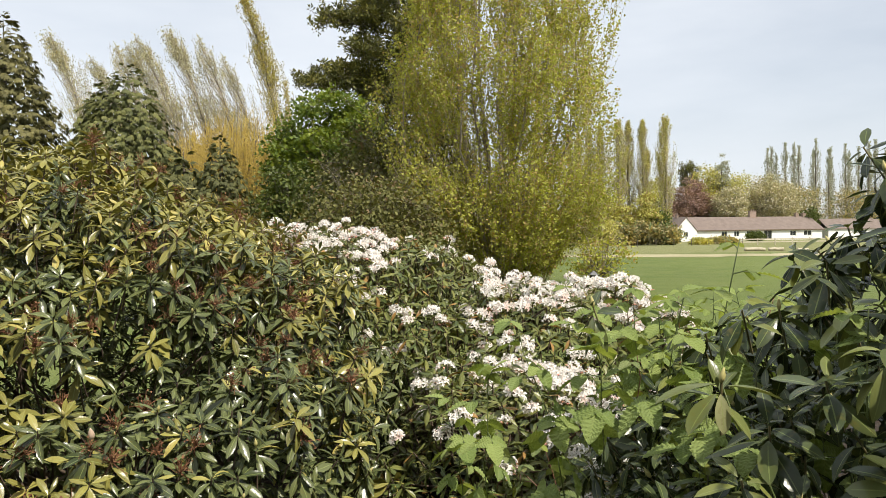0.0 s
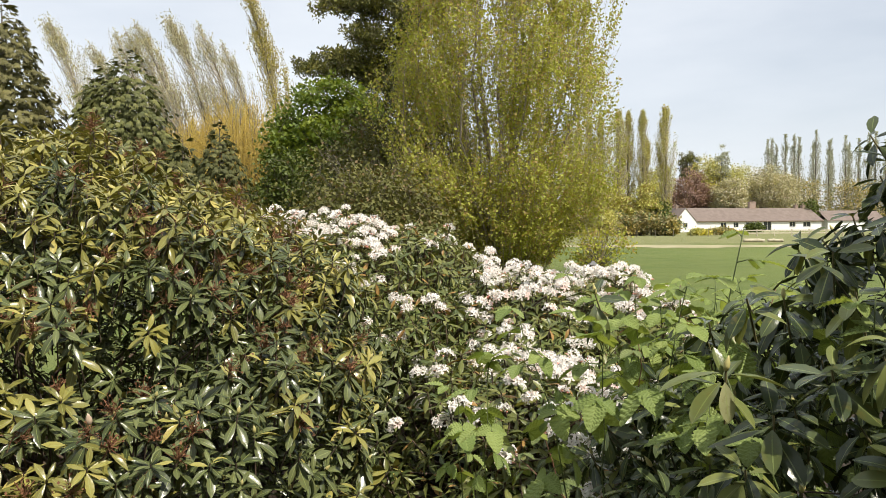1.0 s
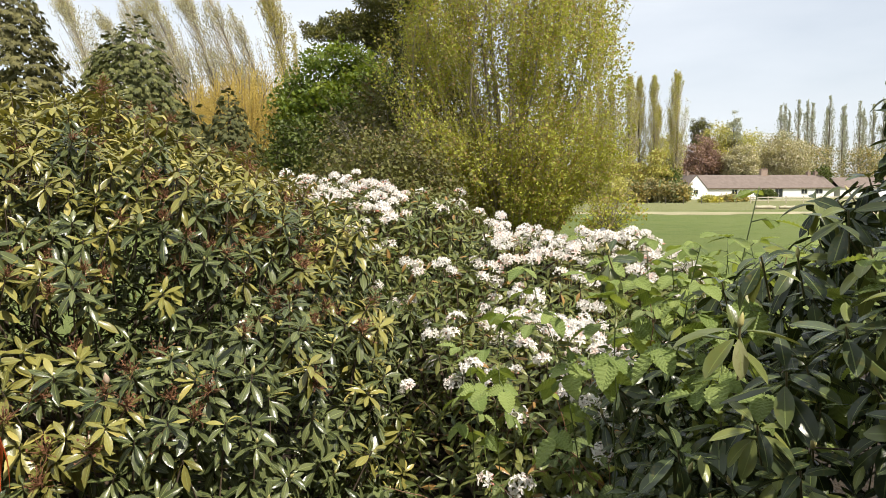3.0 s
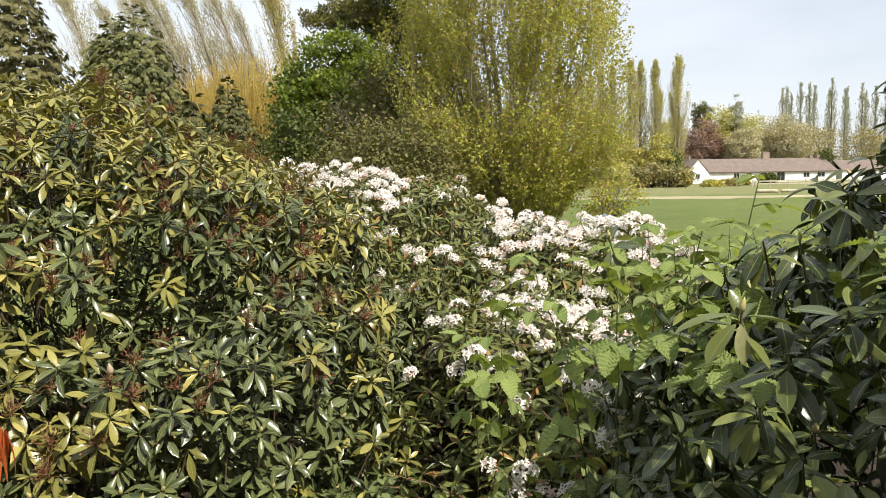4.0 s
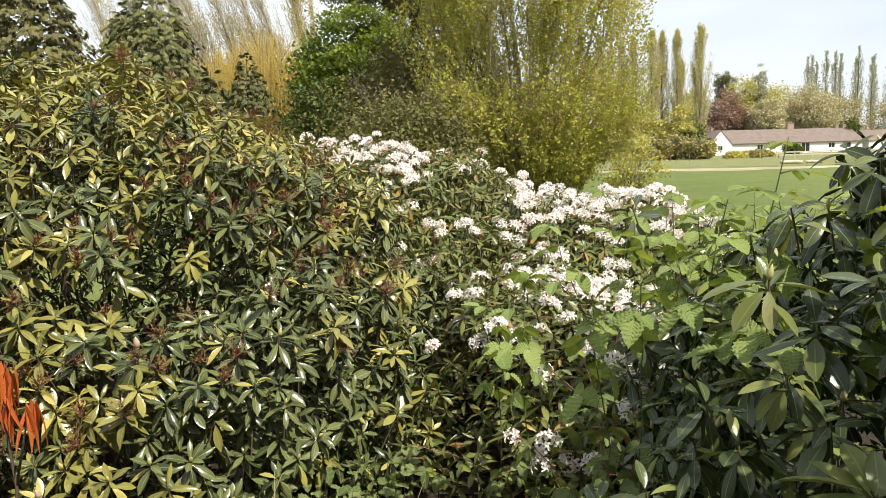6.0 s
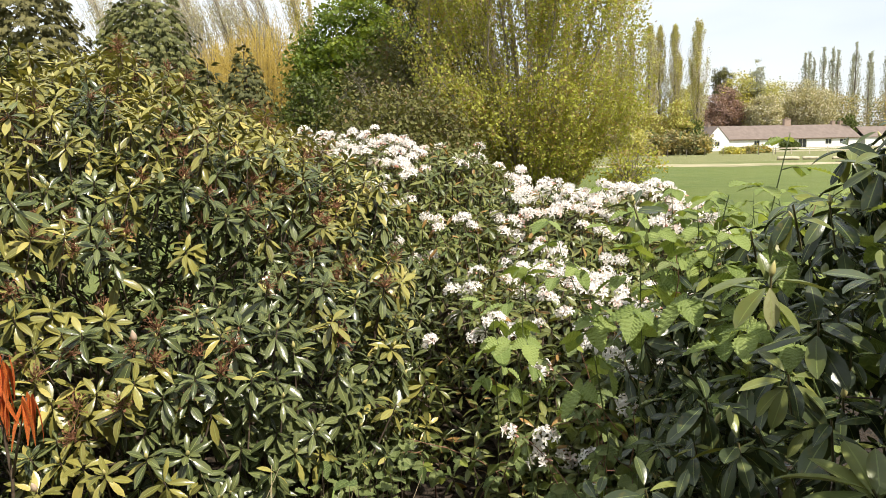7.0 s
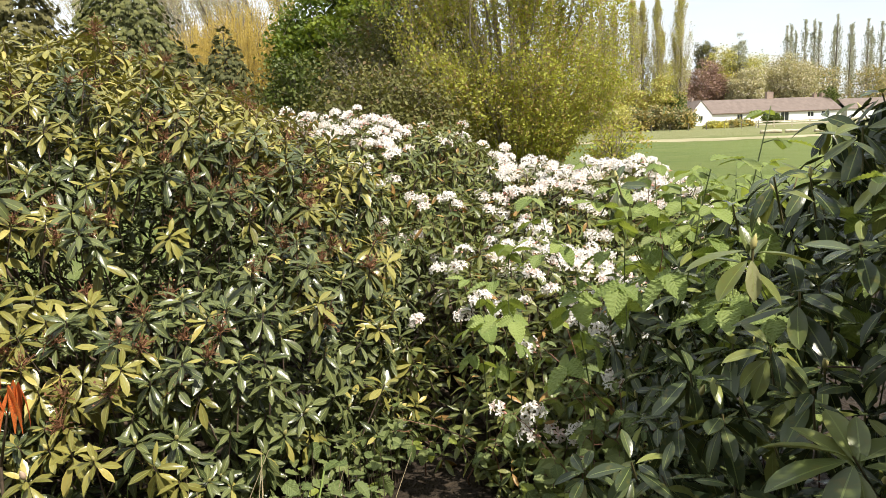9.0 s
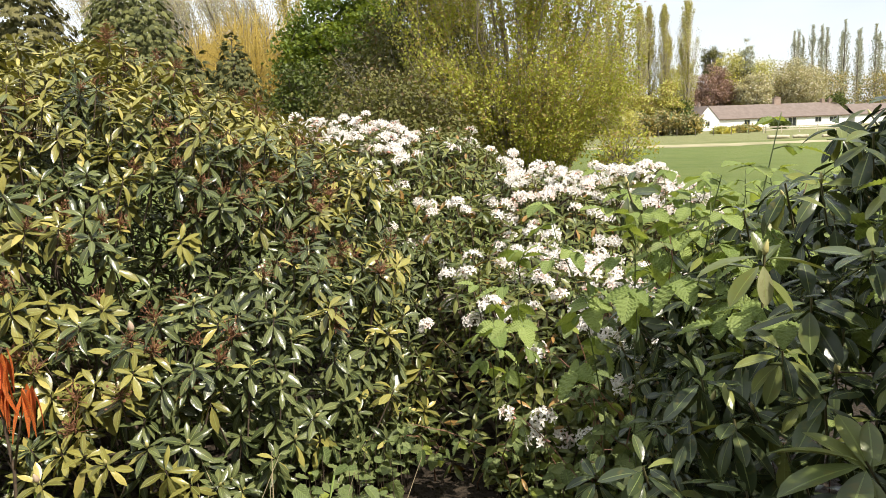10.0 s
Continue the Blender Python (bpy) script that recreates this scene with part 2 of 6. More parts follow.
M_RAIL = rough_material("weathered_pale_timber", (0.44, 0.39, 0.28), (0.60, 0.54, 0.42), 2.0, 40.0, 0.85, 0.4)
M_LOG = rough_material("pale_log", (0.38, 0.33, 0.23), (0.56, 0.50, 0.37), 2.5, 25.0, 0.85, 0.5, 0.02)
M_DARKMETAL = rough_material("black_lantern_metal", (0.025, 0.025, 0.027), (0.06, 0.06, 0.06), 20.0, 90.0, 0.5, 0.2, 0.002, 0.6)
M_LANTERNROOF = rough_material("grey_lantern_roof", (0.10, 0.10, 0.10), (0.17, 0.17, 0.17), 20.0, 90.0, 0.5, 0.2, 0.002, 0.3)
M_GLASS, _n, _l, _b, _o = base_material("window_glass")
_b.inputs["Base Color"].default_value = (0.02, 0.024, 0.028, 1)
_b.inputs["Roughness"].default_value = 0.06
_b.inputs["Specular IOR Level"].default_value = 0.7


def ground_material():
    m, n, l, bsdf, out = base_material("meadow")
    co = n.new("ShaderNodeTexCoord")
    sep = n.new("ShaderNodeSeparateXYZ")
    l.new(co.outputs["Object"], sep.inputs[0])
    big = spread(n, l, noise_node(n, l, 0.09, 4.0), 0.35, 0.65)
    mid = spread(n, l, noise_node(n, l, 0.9, 5.0), 0.3, 0.7)
    fine = spread(n, l, noise_node(n, l, 18.0, 4.0), 0.25, 0.75)
    col = mix_node(n, l, big, (0.105, 0.145, 0.036), (0.15, 0.19, 0.05))
    col = mix_node(n, l, math_node(n, l, "MULTIPLY", mid, 0.45), col, (0.23, 0.24, 0.085))
    col = mix_node(n, l, math_node(n, l, "MULTIPLY", fine, 0.4), col, (0.075, 0.12, 0.025))
    # rough dry grass beyond the track
    edge = math_node(n, l, "ADD", sep.outputs["Y"], math_node(n, l, "MULTIPLY", noise_node(n, l, 0.25, 4.0), 9.0))
    far = spread(n, l, edge, 55.0, 60.0)
    col = mix_node(n, l, math_node(n, l, "MULTIPLY", far, 0.75), col, mix_node(n, l, mid, (0.18, 0.19, 0.075), (0.27, 0.25, 0.125)))
    # bare soil and litter under the shrubs, its colour darkened to deepen the shade
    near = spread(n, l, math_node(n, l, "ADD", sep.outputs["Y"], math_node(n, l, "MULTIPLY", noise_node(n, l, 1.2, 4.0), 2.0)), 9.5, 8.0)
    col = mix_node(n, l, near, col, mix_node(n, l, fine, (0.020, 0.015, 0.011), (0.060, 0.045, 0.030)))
    l.new(col, bsdf.inputs["Base Color"])
    bsdf.inputs["Roughness"].default_value = 0.9
    bsdf.inputs["Specular IOR Level"].default_value = 0.2
    bp = n.new("ShaderNodeBump")
    bp.inputs["Strength"].default_value, bp.inputs["Distance"].default_value = 0.8, 0.05
    l.new(fine, bp.inputs["Height"])
    l.new(bp.outputs["Normal"], bsdf.inputs["Normal"])
    return m


M_GROUND = ground_material()
M_TRACK = rough_material("sandy_track", (0.25, 0.235, 0.11), (0.50, 0.43, 0.28), 0.35, 4.0, 0.95, 0.6, 0.03)


# ---- mesh tools ----
class Builder:
    """Gathers vertices, triangles and leaf coordinates, and makes one mesh of them."""

    def __init__(self):
        self.v, self.t, self.uv, self.mi, self.count = [], [], [], [], 0

    def add(self, v, t, uv=None, mat=0):
        v, t = np.asarray(v, float).reshape(-1, 3), np.asarray(t, int).reshape(-1, 3)
        uv = np.full((len(v), 2), 0.5) if uv is None else np.asarray(uv, float)
        self.v.append(v), self.t.append(t + self.count), self.uv.append(uv)
        self.mi.append(np.full(len(t), mat) if np.isscalar(mat) else np.asarray(mat))
        self.count += len(v)

    def scatter(self, shape, turns, places, sizes, mat=0):
        """Copies of a shape (v, t, uv[, mats]) turned by (k,3,3), scaled by (k,) or (k,3) and moved to (k,3)."""
        v, t, uv = shape[:3]
        k = len(places)
        if not k:
            return
        sizes = np.asarray(sizes, float)
        local = v[None] * (sizes[:, None, None] if sizes.ndim == 1 else sizes[:, None, :])
        w = np.einsum("kij,knj->kni", turns, local) + np.asarray(places)[:, None, :]
        tt = (t[None] + (np.arange(k) * len(v))[:, None, None]).reshape(-1, 3)
        mats = np.tile(shape[3], k) if len(shape) > 3 else mat
        self.add(w.reshape(-1, 3), tt, np.tile(uv, (k, 1)), mats)

    def tube(self, points, radii, sides=6, mat=0):
        p = np.asarray(points, float)
        r = np.broadcast_to(np.asarray(radii, float), (len(p),))
        d = np.gradient(p, axis=0)
        d /= np.linalg.norm(d, axis=1)[:, None] + 1e-9
        ref = np.where(np.abs(d[:, 2:3]) < 0.9, np.array([[0, 0, 1.0]]), np.array([[1.0, 0, 0]]))
        a = np.cross(d, ref)
        a /= np.linalg.norm(a, axis=1)[:, None] + 1e-9
        b = np.cross(d, a)
        ang = np.linspace(0, 2 * math.pi, sides, endpoint=False)
        ring = a[:, None] * np.cos(ang)[None, :, None] + b[:, None] * np.sin(ang)[None, :, None]
        v = (p[:, None] + ring * r[:, None, None]).reshape(-1, 3)
        t = []
        for i in range(len(p) - 1):
            for j in range(sides):
                q, w = i * sides + j, i * sides + (j + 1) % sides
                t += [(q, w, w + sides), (q, w + sides, q + sides)]
        for j in range(1, sides - 1):
            e = (len(p) - 1) * sides
            t += [(0, j + 1, j), (e, e + j, e + j + 1)]
        self.add(v, t, None, mat)

    def twigs(self, p0, p1, r0, r1, mat=0):
        """Many straight three-sided twigs at once."""
        p0, p1 = np.asarray(p0, float), np.asarray(p1, float)
        k = len(p0)
        if not k:
            return
        d = p1 - p0
        d /= np.linalg.norm(d, axis=1)[:, None] + 1e-9
        ref = np.where(np.abs(d[:, 2:3]) < 0.9, np.array([[0, 0, 1.0]]), np.array([[1.0, 0, 0]]))
        a = np.cross(d, ref)
        a /= np.linalg.norm(a, axis=1)[:, None] + 1e-9
        b = np.cross(d, a)
        v = np.empty((k, 6, 3))
        r0, r1 = np.broadcast_to(r0, (k,)), np.broadcast_to(r1, (k,))
        for j in range(3):
            o = a * math.cos(j * 2.0944) + b * math.sin(j * 2.0944)
            v[:, j], v[:, 3 + j] = p0 + o * r0[:, None], p1 + o * r1[:, None]
        t = np.array([(0, 1, 4), (0, 4, 3), (1, 2, 5), (1, 5, 4), (2, 0, 3), (2, 3, 5)])
        tt = (t[None] + (np.arange(k) * 6)[:, None, None]).reshape(-1, 3)
        self.add(v.reshape(-1, 3), tt, None, mat)

    def box(self, lo, hi, mat=0):
        (x0, y0, z0), (x1, y1, z1) = lo, hi
        v = [(x0, y0, z0), (x1, y0, z0), (x1, y1, z0), (x0, y1, z0), (x0, y0, z1), (x1, y0, z1), (x1, y1, z1), (x0, y1, z1)]
        q = [(0, 3, 2, 1), (4, 5, 6, 7), (0, 1, 5, 4), (1, 2, 6, 5), (2, 3, 7, 6), (3, 0, 4, 7)]
        self.add(v, [t for a, b, c, d in q for t in ((a, b, c), (a, c, d))], None, mat)

    def mesh(self, name, *mats, smooth=False):
        me = bpy.data.meshes.new(name)
        v, t = np.concatenate(self.v), np.concatenate(self.t)
        uv, mi = np.concatenate(self.uv), np.concatenate(self.mi)
        me.vertices.add(len(v))
        me.vertices.foreach_set("co", v.astype(np.float32).ravel())
        me.loops.add(t.size)
        me.loops.foreach_set("vertex_index", t.astype(np.int32).ravel())
        me.polygons.add(len(t))
        me.polygons.foreach_set("loop_start", np.arange(0, t.size, 3, dtype=np.int32))
        me.polygons.foreach_set("material_index", mi.astype(np.int32))
        me.polygons.foreach_set("use_smooth", np.full(len(t), smooth))
        layer = me.uv_layers.new(name="UVMap")
        layer.data.foreach_set("uv", uv[t.ravel()].astype(np.float32).ravel())
        me.update(calc_edges=True)
        for m in mats:
            me.materials.append(m)
        return me


def part(name, me, parent, label="", m=None):
    ob = new(name, me)
    ob.parent = parent
    if m is not None:
        ob.matrix_basis = m
    return tagged(ob, label)


def thing(name, label, category, group="", kind="", place=(0, 0, 0), rz=0):
    e = new(name)
    e.matrix_basis = pose(*place, 0, 0, rz)
    return tagged(e, label, category, group, kind)


def turns_to(axes, spin):
    """Rotations (k,3,3) that bring +Z onto the axes, spun about them."""
    z = np.asarray(axes, float)
    z = z / (np.linalg.norm(z, axis=1)[:, None] + 1e-9)
    ref = np.where(np.abs(z[:, 2:3]) < 0.95, np.array([[0, 0, 1.0]]), np.array([[1.0, 0, 0]]))
    x = np.cross(ref, z)
    x /= np.linalg.norm(x, axis=1)[:, None]
    y = np.cross(z, x)
    c, s = np.cos(spin)[:, None], np.sin(spin)[:, None]
    return np.stack([x * c + y * s, y * c - x * s, z], axis=2)


def lie_along(ways, rng, flat=0.6):
    """Rotations that bring +Y along the ways, with +Z roughly upward."""
    y = np.asarray(ways, float)
    y = y / (np.linalg.norm(y, axis=1)[:, None] + 1e-9)
    up = np.array([[0, 0, 1.0]]) + rng.normal(0, flat, y.shape)
    x = np.cross(y, up)
    x /= np.linalg.norm(x, axis=1)[:, None] + 1e-9
    return np.stack([x, y, np.cross(x, y)], axis=2)


def rot(axis, degrees_):
    return np.array(Matrix.Rotation(radians(degrees_), 3, axis))


def leaf_shape(stations=5, width=0.26, fold=0.35, droop=0.12, peak=0.5, wave=0.0, blunt=0.85):
    """A leaf one unit long on +Y, folded along its rib and bent down."""
    v, uv = [], []
    for i in range(stations + 1):
        s = i / stations
        w = width * 0.5 * math.sin(math.pi * s ** (math.log(0.5) / math.log(peak))) ** blunt if 0 < i < stations else 0.012
        z = -droop * s * s
        up = fold * w + wave * math.sin(i * 2.1)
        v += [(-w, s, z + up), (0, s, z), (w, s, z + up)]
        uv += [(0, s), (0.5, s), (1, s)]
    t = []
    for i in range(stations):
        a = i * 3
        t += [(a, a + 1, a + 4), (a, a + 4, a + 3), (a + 1, a + 2, a + 5), (a + 1, a + 5, a + 4)]
    return np.array(v), np.array(t), np.array(uv)


def toothed_leaf(teeth=7, width=0.78, fold=0.18, droop=0.2, pleat=0.018):
    """A raspberry leaflet: broad, toothed and pleated along its side veins."""
    v, uv = [], []
    n = teeth * 2
    for i in range(n + 1):
        s = i / n
        w = width * 0.5 * math.sin(math.pi * min(1, s * 0.94 + 0.03) ** 0.72) ** 0.8
        w *= 1.0 if i % 2 else 0.86
        if i in (0, n):
            w = 0.015
        z = -droop * s * s + (pleat if i % 2 else -pleat) * (0 < i < n)
        v += [(-w, s - 0.05 * w, z + fold * w), (0, s, -droop * s * s), (w, s - 0.05 * w, z + fold * w)]
        uv += [(0, s), (0.5, s), (1, s)]
    t = []
    for i in range(n):
        a = i * 3
        t += [(a, a + 1, a + 4), (a, a + 4, a + 3), (a + 1, a + 2, a + 5), (a + 1, a + 5, a + 4)]
    return np.array(v), np.array(t), np.array(uv)


SMALL_LEAF = (np.array([(0, 0, 0), (-0.42, 0.45, 0.08), (0, 1, -0.08), (0.42, 0.45, 0.08)]),
              np.array([(0, 2, 1), (0, 3, 2)]), np.array([(0.5, 0), (0, 0.5), (0.5, 1), (1, 0.5)]))


# ---- shrubs ----
class Blob:
    """A rounded mass standing on the ground: |dx/rx|^p + |dy/ry|^q + |z/rz|^r = 1."""

    def __init__(self, cx, cy, rx, ry, rz, p=2.5, q=2.5, r=2.5):
        self.c = np.array([cx, cy, 0.0])
        self.s, self.e = np.array([rx, ry, rz]), np.array([p, q, r])

    def value(self, pts):
        return ((np.abs(pts - self.c) / self.s) ** self.e).sum(axis=1)

    def reach(self, ways):
        lo, hi = np.zeros(len(ways)), np.full(len(ways), 9.0)
        for _ in range(28):
            mid = (lo + hi) / 2
            inside = self.value(self.c + ways * mid[:, None]) < 1
            lo, hi = np.where(inside, mid, lo), np.where(inside, hi, mid)
        return lo

    def normal(self, pts):
        d = (pts - self.c) / self.s
        g = np.sign(d) * self.e * np.abs(d) ** (self.e - 1) / self.s
        return g / (np.linalg.norm(g, axis=1)[:, None] + 1e-9)


def bumps(p, f):
    return (np.sin(p[:, 0] * f + 1.3 * np.sin(p[:, 1] * f * 0.8)) + np.sin(p[:, 1] * f * 1.1 + 2 + 1.2 * np.sin(p[:, 2] * f))
            + np.sin(p[:, 2] * f * 1.2 + 4 + np.sin(p[:, 0] * f * 0.9))) / 3


def shrub_points(blobs, spacing, rng, depth=1.0, tries=9000, rough=0.05, others=()):
    """Evenly spread places and outward ways on the uneven skin of a shrub made of blobs."""
    keep_p, keep_n, cells = [], [], {}
    for b in blobs:
        w = rng.normal(size=(tries, 3))
        w[:, 2] = np.abs(w[:, 2])
        w /= np.linalg.norm(w, axis=1)[:, None]
        p = b.c + w * (b.reach(w) * depth)[:, None]
        n = b.normal(p)
        p = p + n * (rough * bumps(p, 4.2) + rough * 0.8 * bumps(p + 3, 9.0) + rough * 0.7 * bumps(p + 5, 19.0) + rng.normal(0, rough * 0.35, tries))[:, None]
        ok = p[:, 2] > 0.06
        for o in (*blobs, *others):
            if o is not b:
                ok &= o.value(p) > 0.90 * depth ** 2.5
        for q, m in zip(p[ok], n[ok]):
            key = tuple((q / spacing).astype(int))
            near = (c for dx in (-1, 0, 1) for dy in (-1, 0, 1) for dz in (-1, 0, 1)
                    for c in cells.get((key[0] + dx, key[1] + dy, key[2] + dz), ()))
            if all(((c - q) ** 2).sum() > spacing * spacing for c in near):
                cells.setdefault(key, []).append(q)
                keep_p.append(q), keep_n.append(m)
    return np.array(keep_p), np.array(keep_n)


def rosette_shape(leaves, rng, count=10, length=0.105, low=-25, high=70, bud=0.0, bud_mat=1):
    """A whorl of leaves round a shoot on +Z, with or without a bud at its heart."""
    b = Builder()
    for i in range(count):
        u = (i + 0.5) / count
        v, t, uv = leaves[i % len(leaves)]
        lift = high + (low - high) * u ** 0.55 + rng.normal(0, 9)
        m = rot("Z", i * 137.5 + rng.normal(0, 12)) @ rot("X", lift) @ rot("Y", rng.normal(0, 14))
        size = length * (0.55 + 0.5 * u ** 0.6) * rng.uniform(0.85, 1.12)
        b.add((v * size + np.array([0, 0.006, 0])) @ m.T + np.array([0, 0, -0.035 * u * length / 0.1]), t, uv)
    if bud:
        z = np.linspace(0, bud, 5)
        b.tube([(0, 0, q) for q in z], bud * 0.24 * np.array([0.5, 1, 0.95, 0.55, 0.05]), 6, bud_mat)
    return b


def gathered(b):
    return np.concatenate(b.v), np.concatenate(b.t), np.concatenate(b.uv), np.concatenate(b.mi)


def as_matrix(turn, place, size):
    m = Matrix([[*(turn[i] * size), place[i]] for i in range(3)] + [[0, 0, 0, 1]])
    return m


def shoot_axes(n, rng, up=0.8, jitter=0.24):
    a = n * 0.75 + np.array([0, 0, up]) + rng.normal(0, jitter, n.shape)
    return a / np.linalg.norm(a, axis=1)[:, None]


def grow_stems(owner, back, root, tips, rng, r=0.03, spread_=0.35):
    """Crooked stems from the ground to some of the tips, tapering; each a part of its own."""
    for tip in tips:
        root_p = np.array(root) + np.array([*rng.normal(0, spread_, 2), 0.0])
        root_p[2] = -0.05
        k = np.linspace(0, 1, 7)[:, None]
        mid = root_p + (tip - root_p) * k
        mid[:, 2] = root_p[2] + (tip[2] - root_p[2]) * k[:, 0] ** 0.8
        mid[1:-1] += rng.normal(0, 0.05, (5, 3))
        b = Builder()
        b.tube(mid, r * (1 - 0.8 * k[:, 0]), 6)
        part("stem", b.mesh("stem", M_STEM, smooth=True), owner, m=back)


# ---- ground ----
def ground_height(x, y):
    k = min(1.0, max(0.0, (y - 55) / 95))
    return -0.85 * k * k * (3 - 2 * k)


def build_ground():
    ys = [-400, -60, -20, -8, -3, 0, 2, 4, 7, 10, 14, 18, 23, 30, 38, 46, 55, 65, 75, 85, 95, 105, 115, 125, 135, 150, 180, 240, 400, 900, 2500]
    xs = [-2500, -800, -300, -150, -90, -60, -40, -26, -16, -9, -5, -2, 0, 2, 5, 9, 16, 26, 40, 60, 90, 150, 300, 800, 2500]
    v = [(x, y, ground_height(x, y)) for y in ys for x in xs]
    w = len(xs)
    t = []
    for i in range(len(ys) - 1):
        for j in range(w - 1):
            a = i * w + j
            t += [(a, a + 1, a + w + 1), (a, a + w + 1, a + w)]
    b = Builder()
    b.add(v, t)
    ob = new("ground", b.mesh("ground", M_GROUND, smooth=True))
    tagged(ob, "mown green meadow with bare soil, darkened as shade, under the shrubs", "ground", kind="structure")
    # the sandy track across the meadow, with ragged edges
    rng = np.random.default_rng(5)
    b = Builder()
    v, t = [], []
    for i, x in enumerate(np.linspace(-30, 90, 121)):
        mid = 49.0 - 0.10 * (x - 15) + 0.5 * math.sin(x * 0.31)
        half = 2.5 + 0.6 * math.sin(x * 0.53) + rng.normal(0, 0.35)
        for o in (-half, 0, half):
            v.append((x, mid + o, ground_height(x, mid + o) + (0.03 if o == 0 else 0.012)))
    for i in range(120):
        a = i * 3
        t += [(a, a + 3, a + 4), (a, a + 4, a + 1), (a + 1, a + 4, a + 5), (a + 1, a + 5, a + 2)]
    b.add(v, t)
    tagged(new("track", b.mesh("track", M_TRACK, smooth=True)), "pale sandy track across the green meadow", "track", kind="structure")


build_ground()


# ---- the tall green rhododendron ----
RHODO_LEAVES = [leaf_shape(4, 0.33, 0.35, 0.20, 0.56, 0, 0.7), leaf_shape(4, 0.31, -0.4, 0.30, 0.58, 0, 0.7), leaf_shape(4, 0.35, 0.2, 0.10, 0.56, 0, 0.7), leaf_shape(4, 0.31, 0.55, 0.38, 0.56, 0, 0.7)]
INNER_LEAVES = [leaf_shape(2, 0.34, 0.35, 0.16, 0.56, 0, 0.7), leaf_shape(2, 0.30, 0.5, 0.28, 0.58, 0, 0.7)]
LEFT_BLOBS = [Blob(-3.0, 5.15, 2.48, 2.3, 2.06, 2.15, 3.5, 2.5), Blob(-1.66, 4.4, 1.40, 1.62, 1.24, 2.5, 3.0, 2.3), Blob(-1.10, 4.75, 0.80, 1.15, 1.46, 2.5, 2.5, 2.6)]
WHITE_BLOBS = [Blob(-1.0, 6.7, 1.7, 1.45, 1.62, 2.8, 2.6, 3.0), Blob(0.70, 6.15, 1.28, 1.75, 1.22, 3.2, 2.2, 2.4), Blob(0.42, 4.75, 0.85, 1.5, 0.78, 2.4, 2.4, 2.2), Blob(0.46, 3.75, 0.66, 0.62, 0.56, 2.4, 2.4, 2.2)]
# the last three near blobs are out of view, added to shade the leaves
NEAR_BLOBS = [Blob(1.05, 2.95, 0.42, 0.38, 1.29, 2.5, 2.5, 2.8), Blob(1.30, 2.75, 0.55, 0.45, 1.40, 2.5, 2.5, 2.8), Blob(1.04, 2.05, 0.60, 0.45, 1.20, 2.5, 2.5, 2.8), Blob(1.42, 2.15, 0.80, 0.85, 1.44, 2.5, 2.5, 2.8), Blob(1.90, 2.0, 0.95, 1.05, 2.1, 2.5, 2.5, 2.8), Blob(2.02, 0.95, 0.76, 1.0, 2.45, 2.5, 2.5, 2.8), Blob(1.22, 0.84, 0.42, 0.55, 2.10, 2.5, 2.5, 2.8), Blob(2.65, 0.2, 1.0, 1.2, 3.2, 2.5, 2.5, 2.8)]


def spent_truss_mesh(rng):
    """A tangle of thin dry flower stalks with withered ends."""
    b = Builder()
    n = 30
    ways = rng.normal(0, 0.6, (n, 3)) + np.array([0, 0, 0.8])
    ways /= np.linalg.norm(ways, axis=1)[:, None]
    mid = ways * rng.uniform(0.018, 0.035, (n, 1))
    tips = mid + (ways + rng.normal(0, 0.7, (n, 3))) * rng.uniform(0.012, 0.028, (n, 1))
    b.twigs(np.zeros((n, 3)), mid, 0.0019, 0.0015)
    b.twigs(mid, tips, 0.0015, 0.0011)
    b.scatter(SMALL_LEAF, lie_along(rng.normal(0, 1, (n, 3)), rng), tips, rng.uniform(0.006, 0.016, n))
    return b.mesh("spent_truss", M_SPENT)


